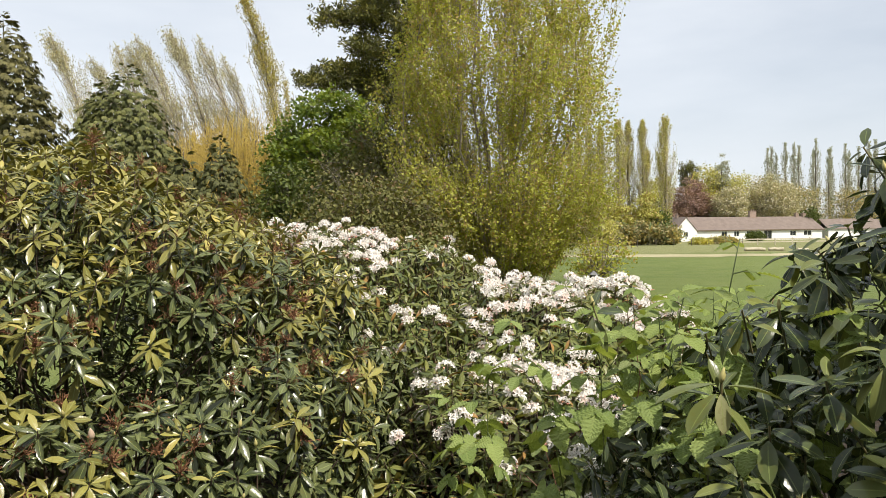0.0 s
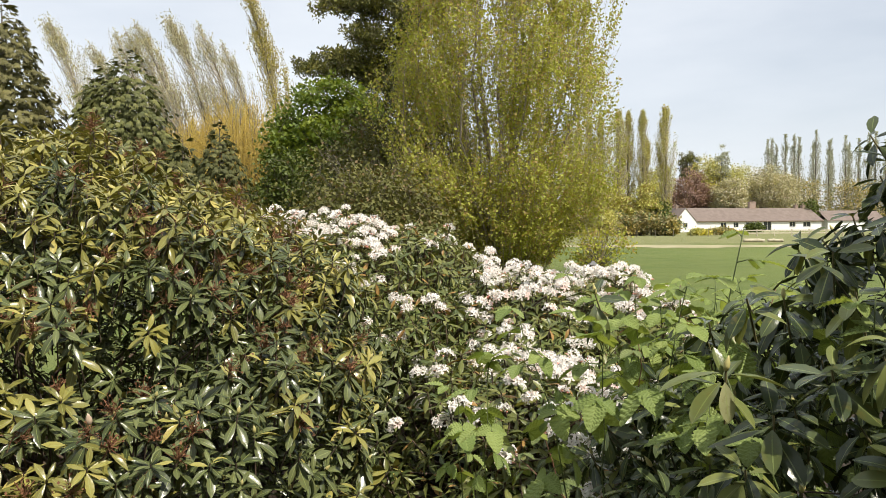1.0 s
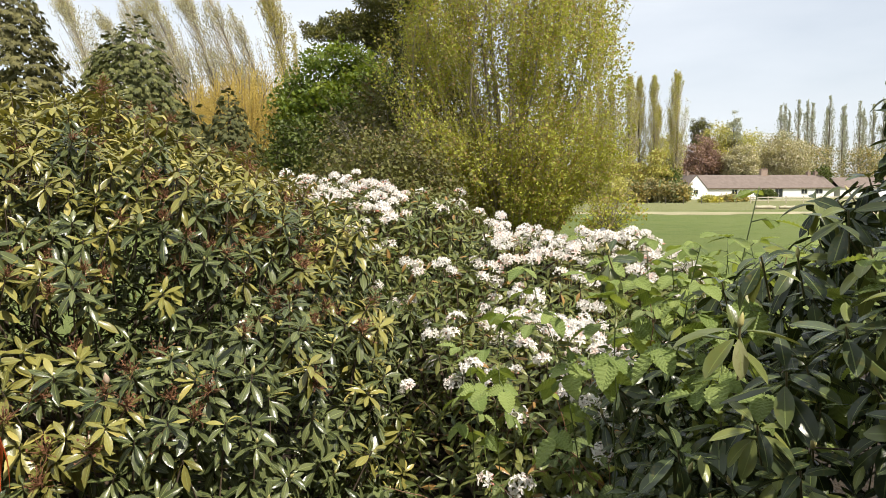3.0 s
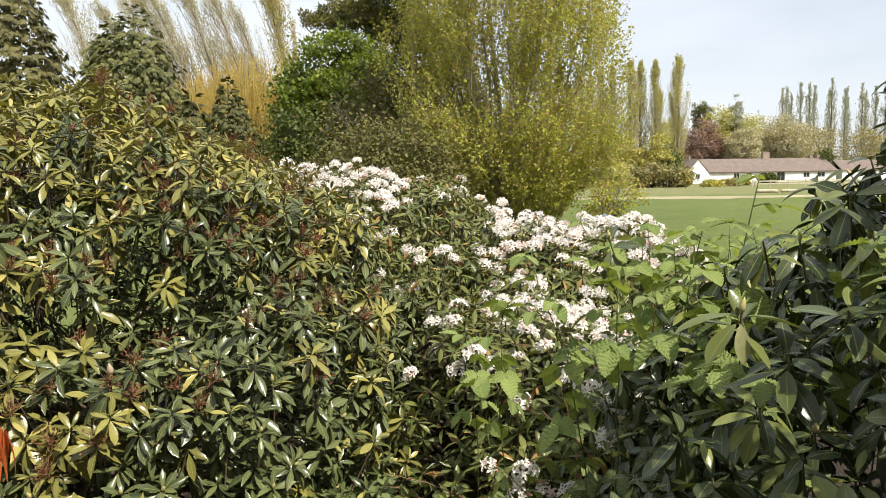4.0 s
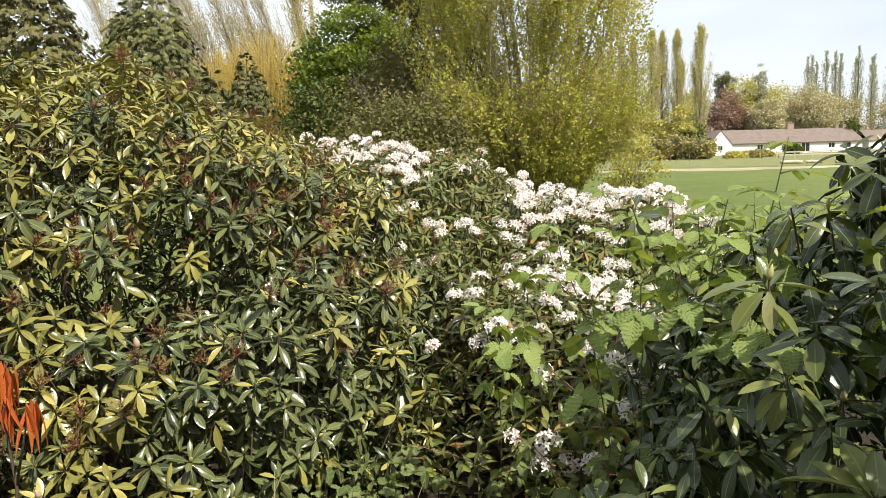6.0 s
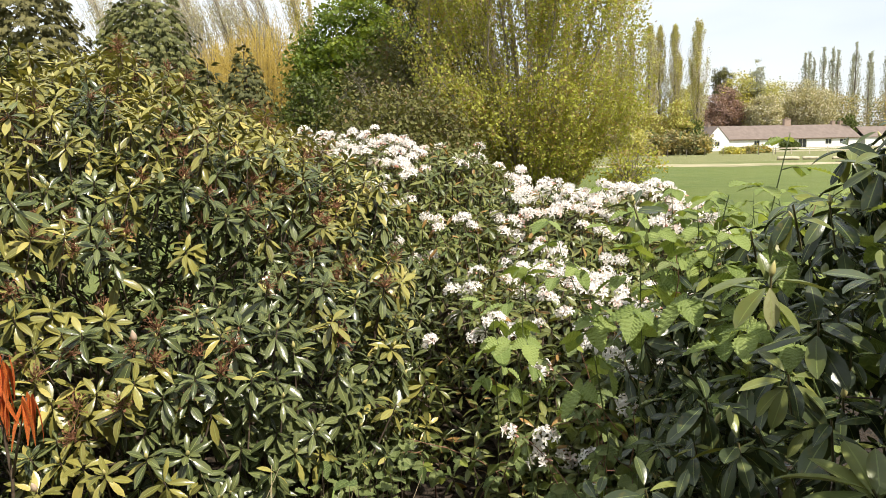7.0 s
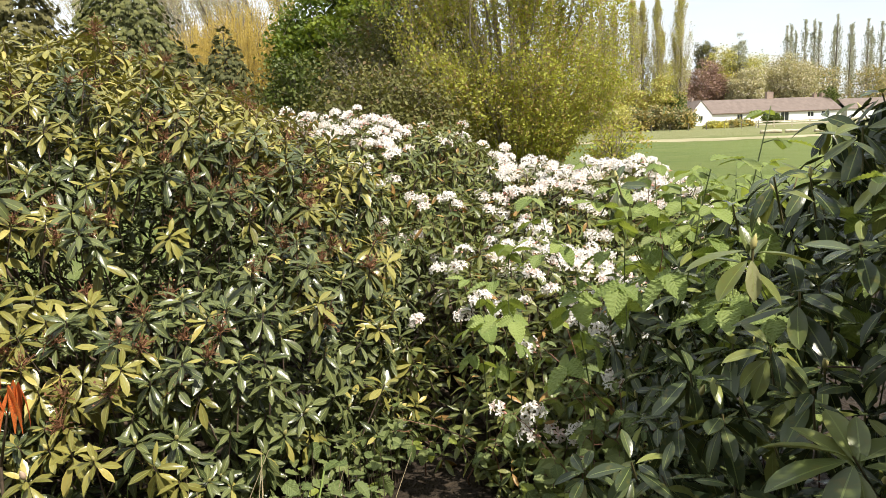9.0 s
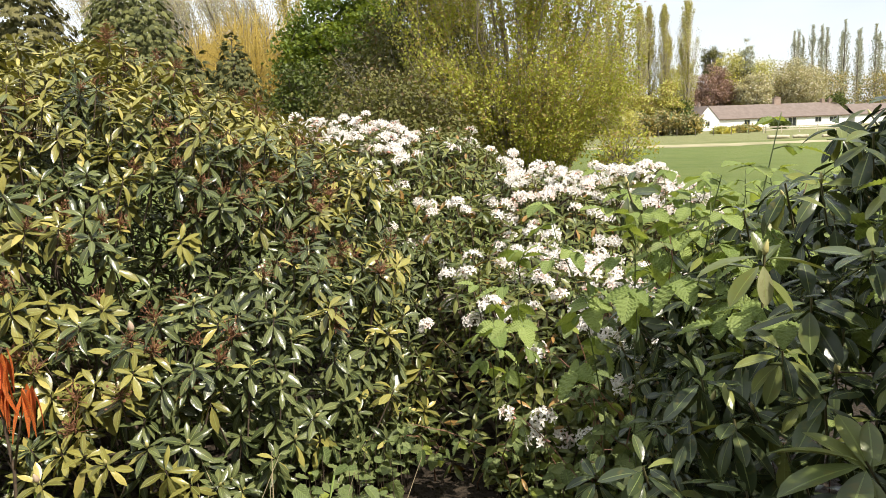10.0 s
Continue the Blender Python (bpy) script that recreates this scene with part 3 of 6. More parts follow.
def tall_rhododendron():
    rng = np.random.default_rng(11)
    bush = thing("rhododendron_bush", "tall glossy dark green rhododendron with spent brown flower heads", "bush", place=(-2.4, 5.0, 0))
    back = Matrix.Translation((2.4, -5.0, 0))
    shapes = [gathered(rosette_shape(RHODO_LEAVES, rng, c, ln, lo, 72, bd)) for c, ln, lo, bd in
              ((12, 0.099, -32, 0.0), (11, 0.103, -40, 0.026), (14, 0.090, -24, 0.0), (12, 0.096, -38, 0.0), (11, 0.106, -50, 0.0), (13, 0.087, -20, 0.028))]
    inner = [gathered(rosette_shape(INNER_LEAVES, rng, 9, 0.115, -35, 65)), gathered(rosette_shape(INNER_LEAVES, rng, 10, 0.105, -25, 65))]
    meshes = []
    for i, (v, t, uv, mi) in enumerate(shapes):
        for mat in (M_RHODO, M_RHODO_LIT_OLIVE):
            b = Builder()
            b.add(v, t, uv, mi)
            meshes.append(b.mesh("leaf_rosette", mat, M_BUD, smooth=True))
    p, n = shrub_points(LEFT_BLOBS, 0.090, rng, 1.0, 24000, 0.12, WHITE_BLOBS)
    pits = 0.6 * bumps(p + 11, 13.0) + 0.4 * bumps(p, 6.0) + 0.12 * rng.normal(size=len(p)) > -0.05   # hollows stay open and dark
    pits |= (p[:, 2] > 1.5) & (rng.random(len(p)) < 0.75)   # the top is close and even
    pits &= (p[:, 1] < 6.2) | (rng.random(len(p)) < 0.42)   # thinner at the back
    p, n = p[pits], n[pits]
    axes = shoot_axes(n, rng)
    turns = turns_to(axes, rng.uniform(0, 6.28, len(p)))
    sizes = rng.uniform(0.9, 1.3, len(p))
    order = np.argsort(p[:, 1] - 0.25 * p[:, 2])
    order = [i for i in order if -2.7 < p[i, 0] < -0.2]
    single = set(order[:300])
    # painted sunlight: the olive copy is favoured at the top and left
    lit_tone = bumps(p, 2.4) + 0.6 * rng.normal(size=len(p)) + 0.45 * np.maximum(p[:, 2] - 1.05, 0.35 * (1.05 - p[:, 2])) + 0.5 * np.clip(p[:, 2] - 1.3, 0, 1) - 0.22 * (p[:, 0] + 1.75) - 0.12
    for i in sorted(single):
        k = 2 * int(rng.integers(len(shapes))) + int(lit_tone[i] > -0.02)
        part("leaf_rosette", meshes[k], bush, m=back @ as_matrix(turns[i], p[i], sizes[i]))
    rest = np.array([i for i in range(len(p)) if i not in single])
    kinds = rng.integers(len(shapes), size=len(rest))
    b = Builder()
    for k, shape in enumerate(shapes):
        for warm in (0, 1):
            sel = rest[(kinds == k) & ((lit_tone[rest] > -0.02) == bool(warm))]
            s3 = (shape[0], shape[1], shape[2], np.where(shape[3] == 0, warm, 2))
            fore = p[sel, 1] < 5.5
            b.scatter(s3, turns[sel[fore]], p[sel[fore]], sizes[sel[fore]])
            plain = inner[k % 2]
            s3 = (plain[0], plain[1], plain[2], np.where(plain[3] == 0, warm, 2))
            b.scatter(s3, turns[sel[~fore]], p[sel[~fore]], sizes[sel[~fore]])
    for depth, gap in ((0.76, 0.125), (0.60, 0.16)):
        q, qn = shrub_points(LEFT_BLOBS, gap, rng, depth, 9000, 0.05, WHITE_BLOBS)
        front_q = (q[:, 1] < 5.8) | (rng.random(len(q)) < 0.5)
        q, qn = q[front_q], qn[front_q]
        kk = rng.integers(2, size=len(q))
        tq = turns_to(shoot_axes(qn, rng, 0.4, 0.4), rng.uniform(0, 6.28, len(q)))
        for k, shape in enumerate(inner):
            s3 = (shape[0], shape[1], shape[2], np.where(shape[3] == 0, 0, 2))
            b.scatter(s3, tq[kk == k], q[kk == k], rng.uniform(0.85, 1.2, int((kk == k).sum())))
    ob = part("foliage", b.mesh("foliage", M_RHODO, M_RHODO_LIT_OLIVE, M_BUD, smooth=True), bush, m=back)
    tagged(ob, kind="stuff")
    b = Builder()
    b.twigs(p - axes * rng.uniform(0.12, 0.3, (len(p), 1)) - np.array([0, 0, 0.05]), p, 0.0045, 0.0035)
    tagged(part("twig_mass", b.mesh("twig_mass", M_STEM, smooth=True), bush, "thin brown twigs", back), kind="stuff")
    grow_stems(bush, back, (-2.6, 5.0, 0), p[rng.choice(len(p), 45, replace=False)] * np.array([0.97, 1, 0.94]), rng, 0.018, 0.5)
    grow_stems(bush, back, (-1.6, 4.2, 0), p[[i for i in order[:300:8]]] + np.array([0, 0.15, -0.1]), rng, 0.013, 0.3)
    heads = [spent_truss_mesh(rng) for _ in range(4)]
    b = Builder()
    b.tube([(0, 0, q) for q in np.linspace(0, 0.055, 6)], 0.013 * np.array([0.5, 0.95, 1, 0.8, 0.45, 0.05]), 7)
    dry_bud = b.mesh("dry_bud", M_DRYBUD, smooth=True)
    for i in order[4:200:22]:
        part("dry_bud", dry_bud, bush, "dry pinkish bud", back @ as_matrix(turns[i], p[i] + axes[i] * 0.01, rng.uniform(0.8, 1.1)))
    high = [i for i in order if p[i, 2] > 0.5 and bumps(p[i:i + 1], 3.1)[0] > -0.1]
    for i in rng.choice(high, 190, replace=False):
        part("spent_truss", heads[int(rng.integers(4))], bush, "reddish brown spent flower head",
             back @ as_matrix(turns[i], p[i] + axes[i] * 0.012, rng.uniform(0.75, 1.2)))
    return bush


tall_rhododendron()


# ---- the white-flowered rhododendron ----
def bloom_shape(rng):
    """One open funnel-shaped flower of five waved lobes, facing +Z, a unit across."""
    v, t = [(0, 0, -0.30)], []
    for i in range(5):
        a = i * math.tau / 5
        v.append((0.17 * math.cos(a), 0.17 * math.sin(a), -0.07))
    for i in range(15):
        a = (i // 3 + (-0.26, 0.0, 0.26)[i % 3]) * math.tau / 5
        lobe = (0.44, 0.60, 0.44)[i % 3] * rng.uniform(0.88, 1.12)
        v.append((lobe * math.cos(a), lobe * math.sin(a), (0.02, -0.10, 0.02)[i % 3] + rng.normal(0, 0.06)))
    for i in range(5):
        a, b = 1 + i, 1 + (i + 1) % 5
        c = 6 + 3 * i
        t += [(0, a, b), (a, c, c + 1), (a, c + 1, c + 2), (a, c + 2, b)]
    return np.array(v), np.array(t), np.full((21, 2), 0.2)


def truss_mesh(rng, flowers=13):
    """A domed head of open white flowers, a few still in bud."""
    b = Builder()
    for i in range(flowers):
        z = 1 - 0.98 * (i + 0.5) / flowers
        a = i * 2.399 + rng.normal(0, 0.25)
        w = np.array([math.sqrt(1 - z * z) * math.cos(a), math.sqrt(1 - z * z) * math.sin(a), z])
        at = w * np.array([0.066, 0.066, 0.046]) * rng.uniform(0.7, 1.25)
        if rng.random() < 0.08:
            b.tube([at * 0.7, at, at * 1.35], [0.004, 0.009, 0.001], 5, 1)
            continue
        face = turns_to(w[None] + rng.normal(0, 0.22, (1, 3)), np.array([rng.uniform(0, 6.28)]))[0]
        v, t, uv = bloom_shape(rng)
        b.add((v * rng.uniform(0.062, 0.082)) @ face.T + at, t, uv)
        b.twigs([at * 0.1], [at * 0.75], 0.002, 0.003, 2)
    return b.mesh("flower_truss", M_PETAL, M_PINKBUD, M_STEM)


def white_rhododendron():
    rng = np.random.default_rng(23)
    bush = thing("rhododendron_bush", "low spreading rhododendron covered in white flower trusses", "bush", place=(0.1, 6.3, 0))
    back = Matrix.Translation((-0.1, -6.3, 0))
    shapes = [gathered(rosette_shape(RHODO_LEAVES, rng, c, ln, lo, 65, 0.0)) for c, ln, lo in ((9, 0.092, -35), (8, 0.10, -25), (10, 0.085, -40), (8, 0.095, -15))]
    meshes = []
    for v, t, uv, mi in shapes:
        b = Builder()
        b.add(v, t, uv, mi)
        meshes.append(b.mesh("leaf_rosette", M_RHODO_FINE, smooth=True))
    plain = [gathered(rosette_shape(INNER_LEAVES, rng, 8, 0.10, -35, 65)), gathered(rosette_shape(INNER_LEAVES, rng, 9, 0.09, -25, 65))]
    p, n = shrub_points(WHITE_BLOBS, 0.086, rng, 1.0, 16000, 0.08, LEFT_BLOBS)
    seen = (p[:, 1] < 7.3) | (rng.random(len(p)) < 0.35)
    side = p[:, 0] / p[:, 1]
    seen &= ~((side > -0.075) & (side < 0.02) & (p[:, 2] < 0.72) & (p[:, 1] < 5.8) & (rng.random(len(p)) < 0.9))   # the hollow between the shrubs
    p, n = p[seen], n[seen]
    axes = shoot_axes(n, rng)
    turns = turns_to(axes, rng.uniform(0, 6.28, len(p)))
    sizes = rng.uniform(0.8, 1.2, len(p))
    front = [i for i in np.argsort(p[:, 1]) if -1.6 < p[i, 0] < 1.9]
    single = set(front[:300])
    for i in sorted(single):
        part("leaf_rosette", meshes[int(rng.integers(4))], bush, m=back @ as_matrix(turns[i], p[i], sizes[i]))
    rest = np.array([i for i in range(len(p)) if i not in single])
    kinds = rng.integers(4, size=len(rest))
    b = Builder()
    for k, shape in enumerate(shapes):
        sel = rest[kinds == k]
        fore = p[sel, 1] < 6.4
        b.scatter(shape, turns[sel[fore]], p[sel[fore]], sizes[sel[fore]])
        b.scatter(plain[k % 2], turns[sel[~fore]], p[sel[~fore]], sizes[sel[~fore]])
    q, qn = shrub_points(WHITE_BLOBS, 0.12, rng, 0.86, 9000, 0.06, LEFT_BLOBS)
    kk = rng.integers(2, size=len(q))
    tq = turns_to(shoot_axes(qn, rng, 0.4, 0.4), rng.uniform(0, 6.28, len(q)))
    for k, shape in enumerate(plain):
        b.scatter(shape, tq[kk == k], q[kk == k], rng.uniform(0.85, 1.2, int((kk == k).sum())))
    tagged(part("foliage", b.mesh("foliage", M_RHODO_FINE, smooth=True), bush, m=back), kind="stuff")
    b = Builder()
    b.twigs(p - axes * rng.uniform(0.1, 0.25, (len(p), 1)) - np.array([0, 0, 0.05]), p, 0.005, 0.004)
    tagged(part("twig_mass", b.mesh("twig_mass", M_STEM, smooth=True), bush, "thin brown twigs", back), kind="stuff")
    grow_stems(bush, back, (-0.6, 6.5, 0), p[rng.choice(len(p), 30, replace=False)], rng, 0.03, 0.5)
    grow_stems(bush, back, (0.4, 5.6, 0), p[rng.choice(front[:400], 60, replace=False)], rng, 0.02, 0.5)
    # trusses: thick along the crest, fewer down the front
    trusses = [truss_mesh(rng, k) for k in (8, 11, 7, 9, 10)]
    up = np.array([blob_top(WHITE_BLOBS, q) for q in p])
    chance = np.clip(1.0 - 2.4 * (up - p[:, 2]) / up, 0.0, 1.0) * 0.50 + 0.17
    chance *= np.clip(0.9 + 0.45 * bumps(p + 7, 6.0), 0.3, 1.4)
    chance[(p[:, 0] > -0.45) & (p[:, 0] < 0.3) & (p[:, 2] > 1.1)] *= 0.22   # leafy shoulder between the two crests
    chance[p[:, 1] < 4.6] *= 2.0
    chance[p[:, 2] < 0.2] = 0
    for i in range(len(p)):
        if p[i, 1] < 7.4 and rng.random() < chance[i]:
            part("flower_truss", trusses[int(rng.integers(5))], bush, "white flower truss",
                 back @ as_matrix(turns[i], p[i] + axes[i] * 0.03 + n[i] * (0.09 if p[i, 1] < 4.4 else 0.0), rng.uniform(0.55, 0.82)))
    return bush


def blob_top(blobs, q):
    best = 0.1
    for b in blobs:
        k = 1 - abs((q[0] - b.c[0]) / b.s[0]) ** b.e[0]
        if k > 0:
            best = max(best, b.s[2] * k ** (1 / b.e[2]))
    return best


white_rhododendron()


# ---- the broad-leaved rhododendron close by ----
BROAD_FORMS = ((0.39, 0.28, 0.18, 0.56, 0.004, 0.62), (0.34, -0.3, 0.28, 0.56, 0.0, 0.62), (0.42, 0.2, 0.10, 0.58, 0.005, 0.6), (0.35, 0.35, 0.40, 0.55, 0.0, 0.65))
BROAD_LEAVES = [leaf_shape(8, *form) for form in BROAD_FORMS]
PLAIN_BROAD = [leaf_shape(4, *form) for form in BROAD_FORMS]
# two whorls that stand out: direction and lift in degrees, length in metres of each leaf
DRAWN_WHORLS = {0: ((95, -6, 0.13), (-95, -4, 0.115), (178, -70, 0.08), (122, -30, 0.11), (20, 72, 0.06), (-40, 30, 0.085), (60, 8, 0.10), (-125, -40, 0.085)),
                7: ((60, 6, 0.14), (100, -4, 0.16), (140, -18, 0.14), (-60, 10, 0.14), (-110, 0, 0.15), (170, -40, 0.12), (0, 35, 0.13), (30, 24, 0.13), (-20, 50, 0.1))}


def near_rhododendron():
    rng = np.random.default_rng(37)
    bush = thing("rhododendron_bush", "broad-leaved rhododendron with large dark leaves and pale buds", "bush", place=(1.5, 2.2, 0))
    back = Matrix.Translation((-1.5, -2.2, 0))
    leaf_meshes, pale_meshes, lit_tone_meshes = [], [], []
    for v, t, uv in BROAD_LEAVES:
        for mat, store in ((M_RHODO_NEAR, leaf_meshes), (M_YELLOWED, pale_meshes), (M_RHODO_NEAR_LIT, lit_tone_meshes)):
            b = Builder()
            b.add(v, t, uv)
            store.append(b.mesh("leaf", mat, smooth=True))
    p, n = shrub_points(NEAR_BLOBS, 0.105, rng, 1.0, 12000, 0.07)
    keep = (p[:, 1] < 3.0) & (p[:, 2] > 0.25) | (rng.random(len(p)) < 0.6)
    keep &= (p[:, 0] < 1.0 * p[:, 1] + 0.2) | (rng.random(len(p)) < 0.45)     # thinner out of view, where the bush is added for shade
    p, n = p[keep], n[keep]
    # shoots that reach out of the mass
    extra = np.array([(0.58, 1.63, 1.355), (0.61, 1.60, 1.16), (0.36, 1.73, 0.86), (0.55, 1.70, 0.98), (0.50, 1.85, 0.92), (0.70, 1.83, 1.48), (0.46, 2.37, 1.44),
                      (0.66, 1.36, 1.03), (0.70, 1.68, 1.25), (0.78, 1.60, 1.36), (0.93, 1.80, 1.50), (0.86, 1.52, 1.44), (0.80, 1.36, 1.24), (0.51, 1.80, 1.04),
                      (0.42, 1.70, 0.84), (0.53, 1.56, 0.88), (0.29, 1.95, 0.74), (0.68, 1.56, 1.08), (1.00, 1.68, 1.68), (0.98, 2.00, 1.58), (1.04, 2.30, 1.60),
                      (0.66, 1.95, 1.06), (0.62, 2.20, 1.06), (1.02, 1.55, 1.80), (0.88, 2.05, 1.46), (0.74, 2.20, 1.38)])
    p = np.concatenate([extra, p])
    n = np.concatenate([np.tile(np.array([[-0.35, -0.5, 0.75]]), (len(extra), 1)), n])
    axes = shoot_axes(n, rng, 1.15, 0.28)
    turns = turns_to(axes, rng.uniform(0, 6.28, len(p)))
    near = [i for i in np.argsort((p[:, 0] - 0.5) ** 2 + (p[:, 1] - 1.2) ** 2 + 0.4 * (p[:, 2] - 1.2) ** 2)]
    axes[:len(extra)] = shoot_axes(n[:len(extra)], rng, 0.9, 0.2)
    turns = turns_to(axes, rng.uniform(0, 6.28, len(p)))
    near = [i for i in range(len(extra))] + [i for i in near if i >= len(extra)]
    singles, b, twig = 0, Builder(), Builder()
    buds = Builder()
    buds.tube([(0, 0, q) for q in np.linspace(0, 0.045, 5)], 0.009 * np.array([0.6, 1, 0.95, 0.55, 0.05]), 6)
    bud_mesh = buds.mesh("bud", M_BUD, smooth=True)
    for rank, i in enumerate(near):
        drawn = DRAWN_WHORLS.get(i)
        count = len(drawn) if drawn else int(rng.integers(8, 12))
        size = rng.uniform(0.085, 0.118)
        own = singles + count <= 300
        if i % 6 == 0:
            part("bud", bud_mesh, bush, "pale pointed leaf bud", back @ as_matrix(turns[i], p[i], rng.uniform(0.55, 0.85)))
        for j in range(count):
            u = (j + 0.5) / count
            lift = 42 - 92 * u ** 0.7 + rng.normal(0, 15)
            m = turns[i] @ rot("Z", j * 137.5 + rng.normal(0, 14)) @ rot("X", lift) @ rot("Y", rng.normal(0, 16))
            s = size * (0.62 + 0.42 * u ** 0.6) * rng.uniform(0.85, 1.12)
            if drawn:
                m = rot("Z", drawn[j][0]) @ rot("X", drawn[j][1]) @ rot("Y", rng.normal(0, 8))
                s = drawn[j][2]
            at = p[i] + m @ np.array([0, 0.012, 0]) - axes[i] * 0.04 * u
            k = 0 if drawn else int(rng.integers(4))
            if own:
                pale = rng.random() < 0.012 or (drawn is not None and drawn[j][1] < -60)
                # drawn whorls and some high leaves take the painted sunlit tone
                lit_tone = i in (0, 7) or (i == 1 and j % 2 == 0) or (p[i, 2] > 1.2 and rng.random() < 0.3)
                part("leaf", (pale_meshes if pale else lit_tone_meshes if lit_tone else leaf_meshes)[k], bush, m=back @ as_matrix(m, at, s))
                singles += 1
            else:
                v, t, uv = PLAIN_BROAD[k]
                b.add((v * s) @ m.T + at, t, uv)
        twig.twigs([p[i] - axes[i] * 0.10 + np.array([0.03, 0.03, -0.02])], [p[i]], 0.0036, 0.003)
    q, qn = shrub_points(NEAR_BLOBS, 0.14, rng, 0.82, 6000, 0.06)
    for i in range(len(q)):
        for j in range(7):
            m = rot("Z", j * 137.5 + rng.uniform(0, 40)) @ rot("X", 40 - 13 * j + rng.normal(0, 15))
            v, t, uv = PLAIN_BROAD[int(rng.integers(4))]
            b.add((v * rng.uniform(0.09, 0.13)) @ m.T + q[i], t, uv)
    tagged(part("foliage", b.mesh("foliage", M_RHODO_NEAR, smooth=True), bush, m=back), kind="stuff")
    tagged(part("twig_mass", twig.mesh("twig_mass", M_SHOOT, smooth=True), bush, "thin brownish green twigs", back), kind="stuff")
    grow_stems(bush, back, (1.8, 2.0, 0), p[rng.choice(len(p), 16, replace=False)], rng, 0.010, 0.3)
    return bush


near_rhododendron()


# ---- raspberry and bramble canes ----
RASP_LEAF = toothed_leaf()


def compound_leaf_mesh(rng, mat, cane_mat, leaflets=3):
    """Three (or five) toothed leaflets on one stalk, on +Y from the origin."""
    b = Builder()
    b.tube([(0, 0, 0), (0, 0.03, 0.012), (0, 0.07, 0.01)], [0.0022, 0.0018, 0.0015], 5, 1)
    spots_ = [((0, 0.07, 0.01), 0, 1.0), ((0, 0.052, 0.012), 68, 0.82), ((0, 0.052, 0.012), -68, 0.82)]
    if leaflets == 5:
        spots_ += [((0, 0.04, 0.012), 118, 0.66), ((0, 0.04, 0.012), -118, 0.66)]
    for at, az, s in spots_:
        v, t, uv = RASP_LEAF
        m = rot("Z", az + rng.normal(0, 6)) @ rot("X", rng.uniform(-28, 8)) @ rot("Y", rng.normal(0, 12))
        b.add((v * 0.085 * s * rng.uniform(0.9, 1.1)) @ m.T + np.array(at), t, uv)
    return b.mesh("leaf", mat, cane_mat, smooth=False)


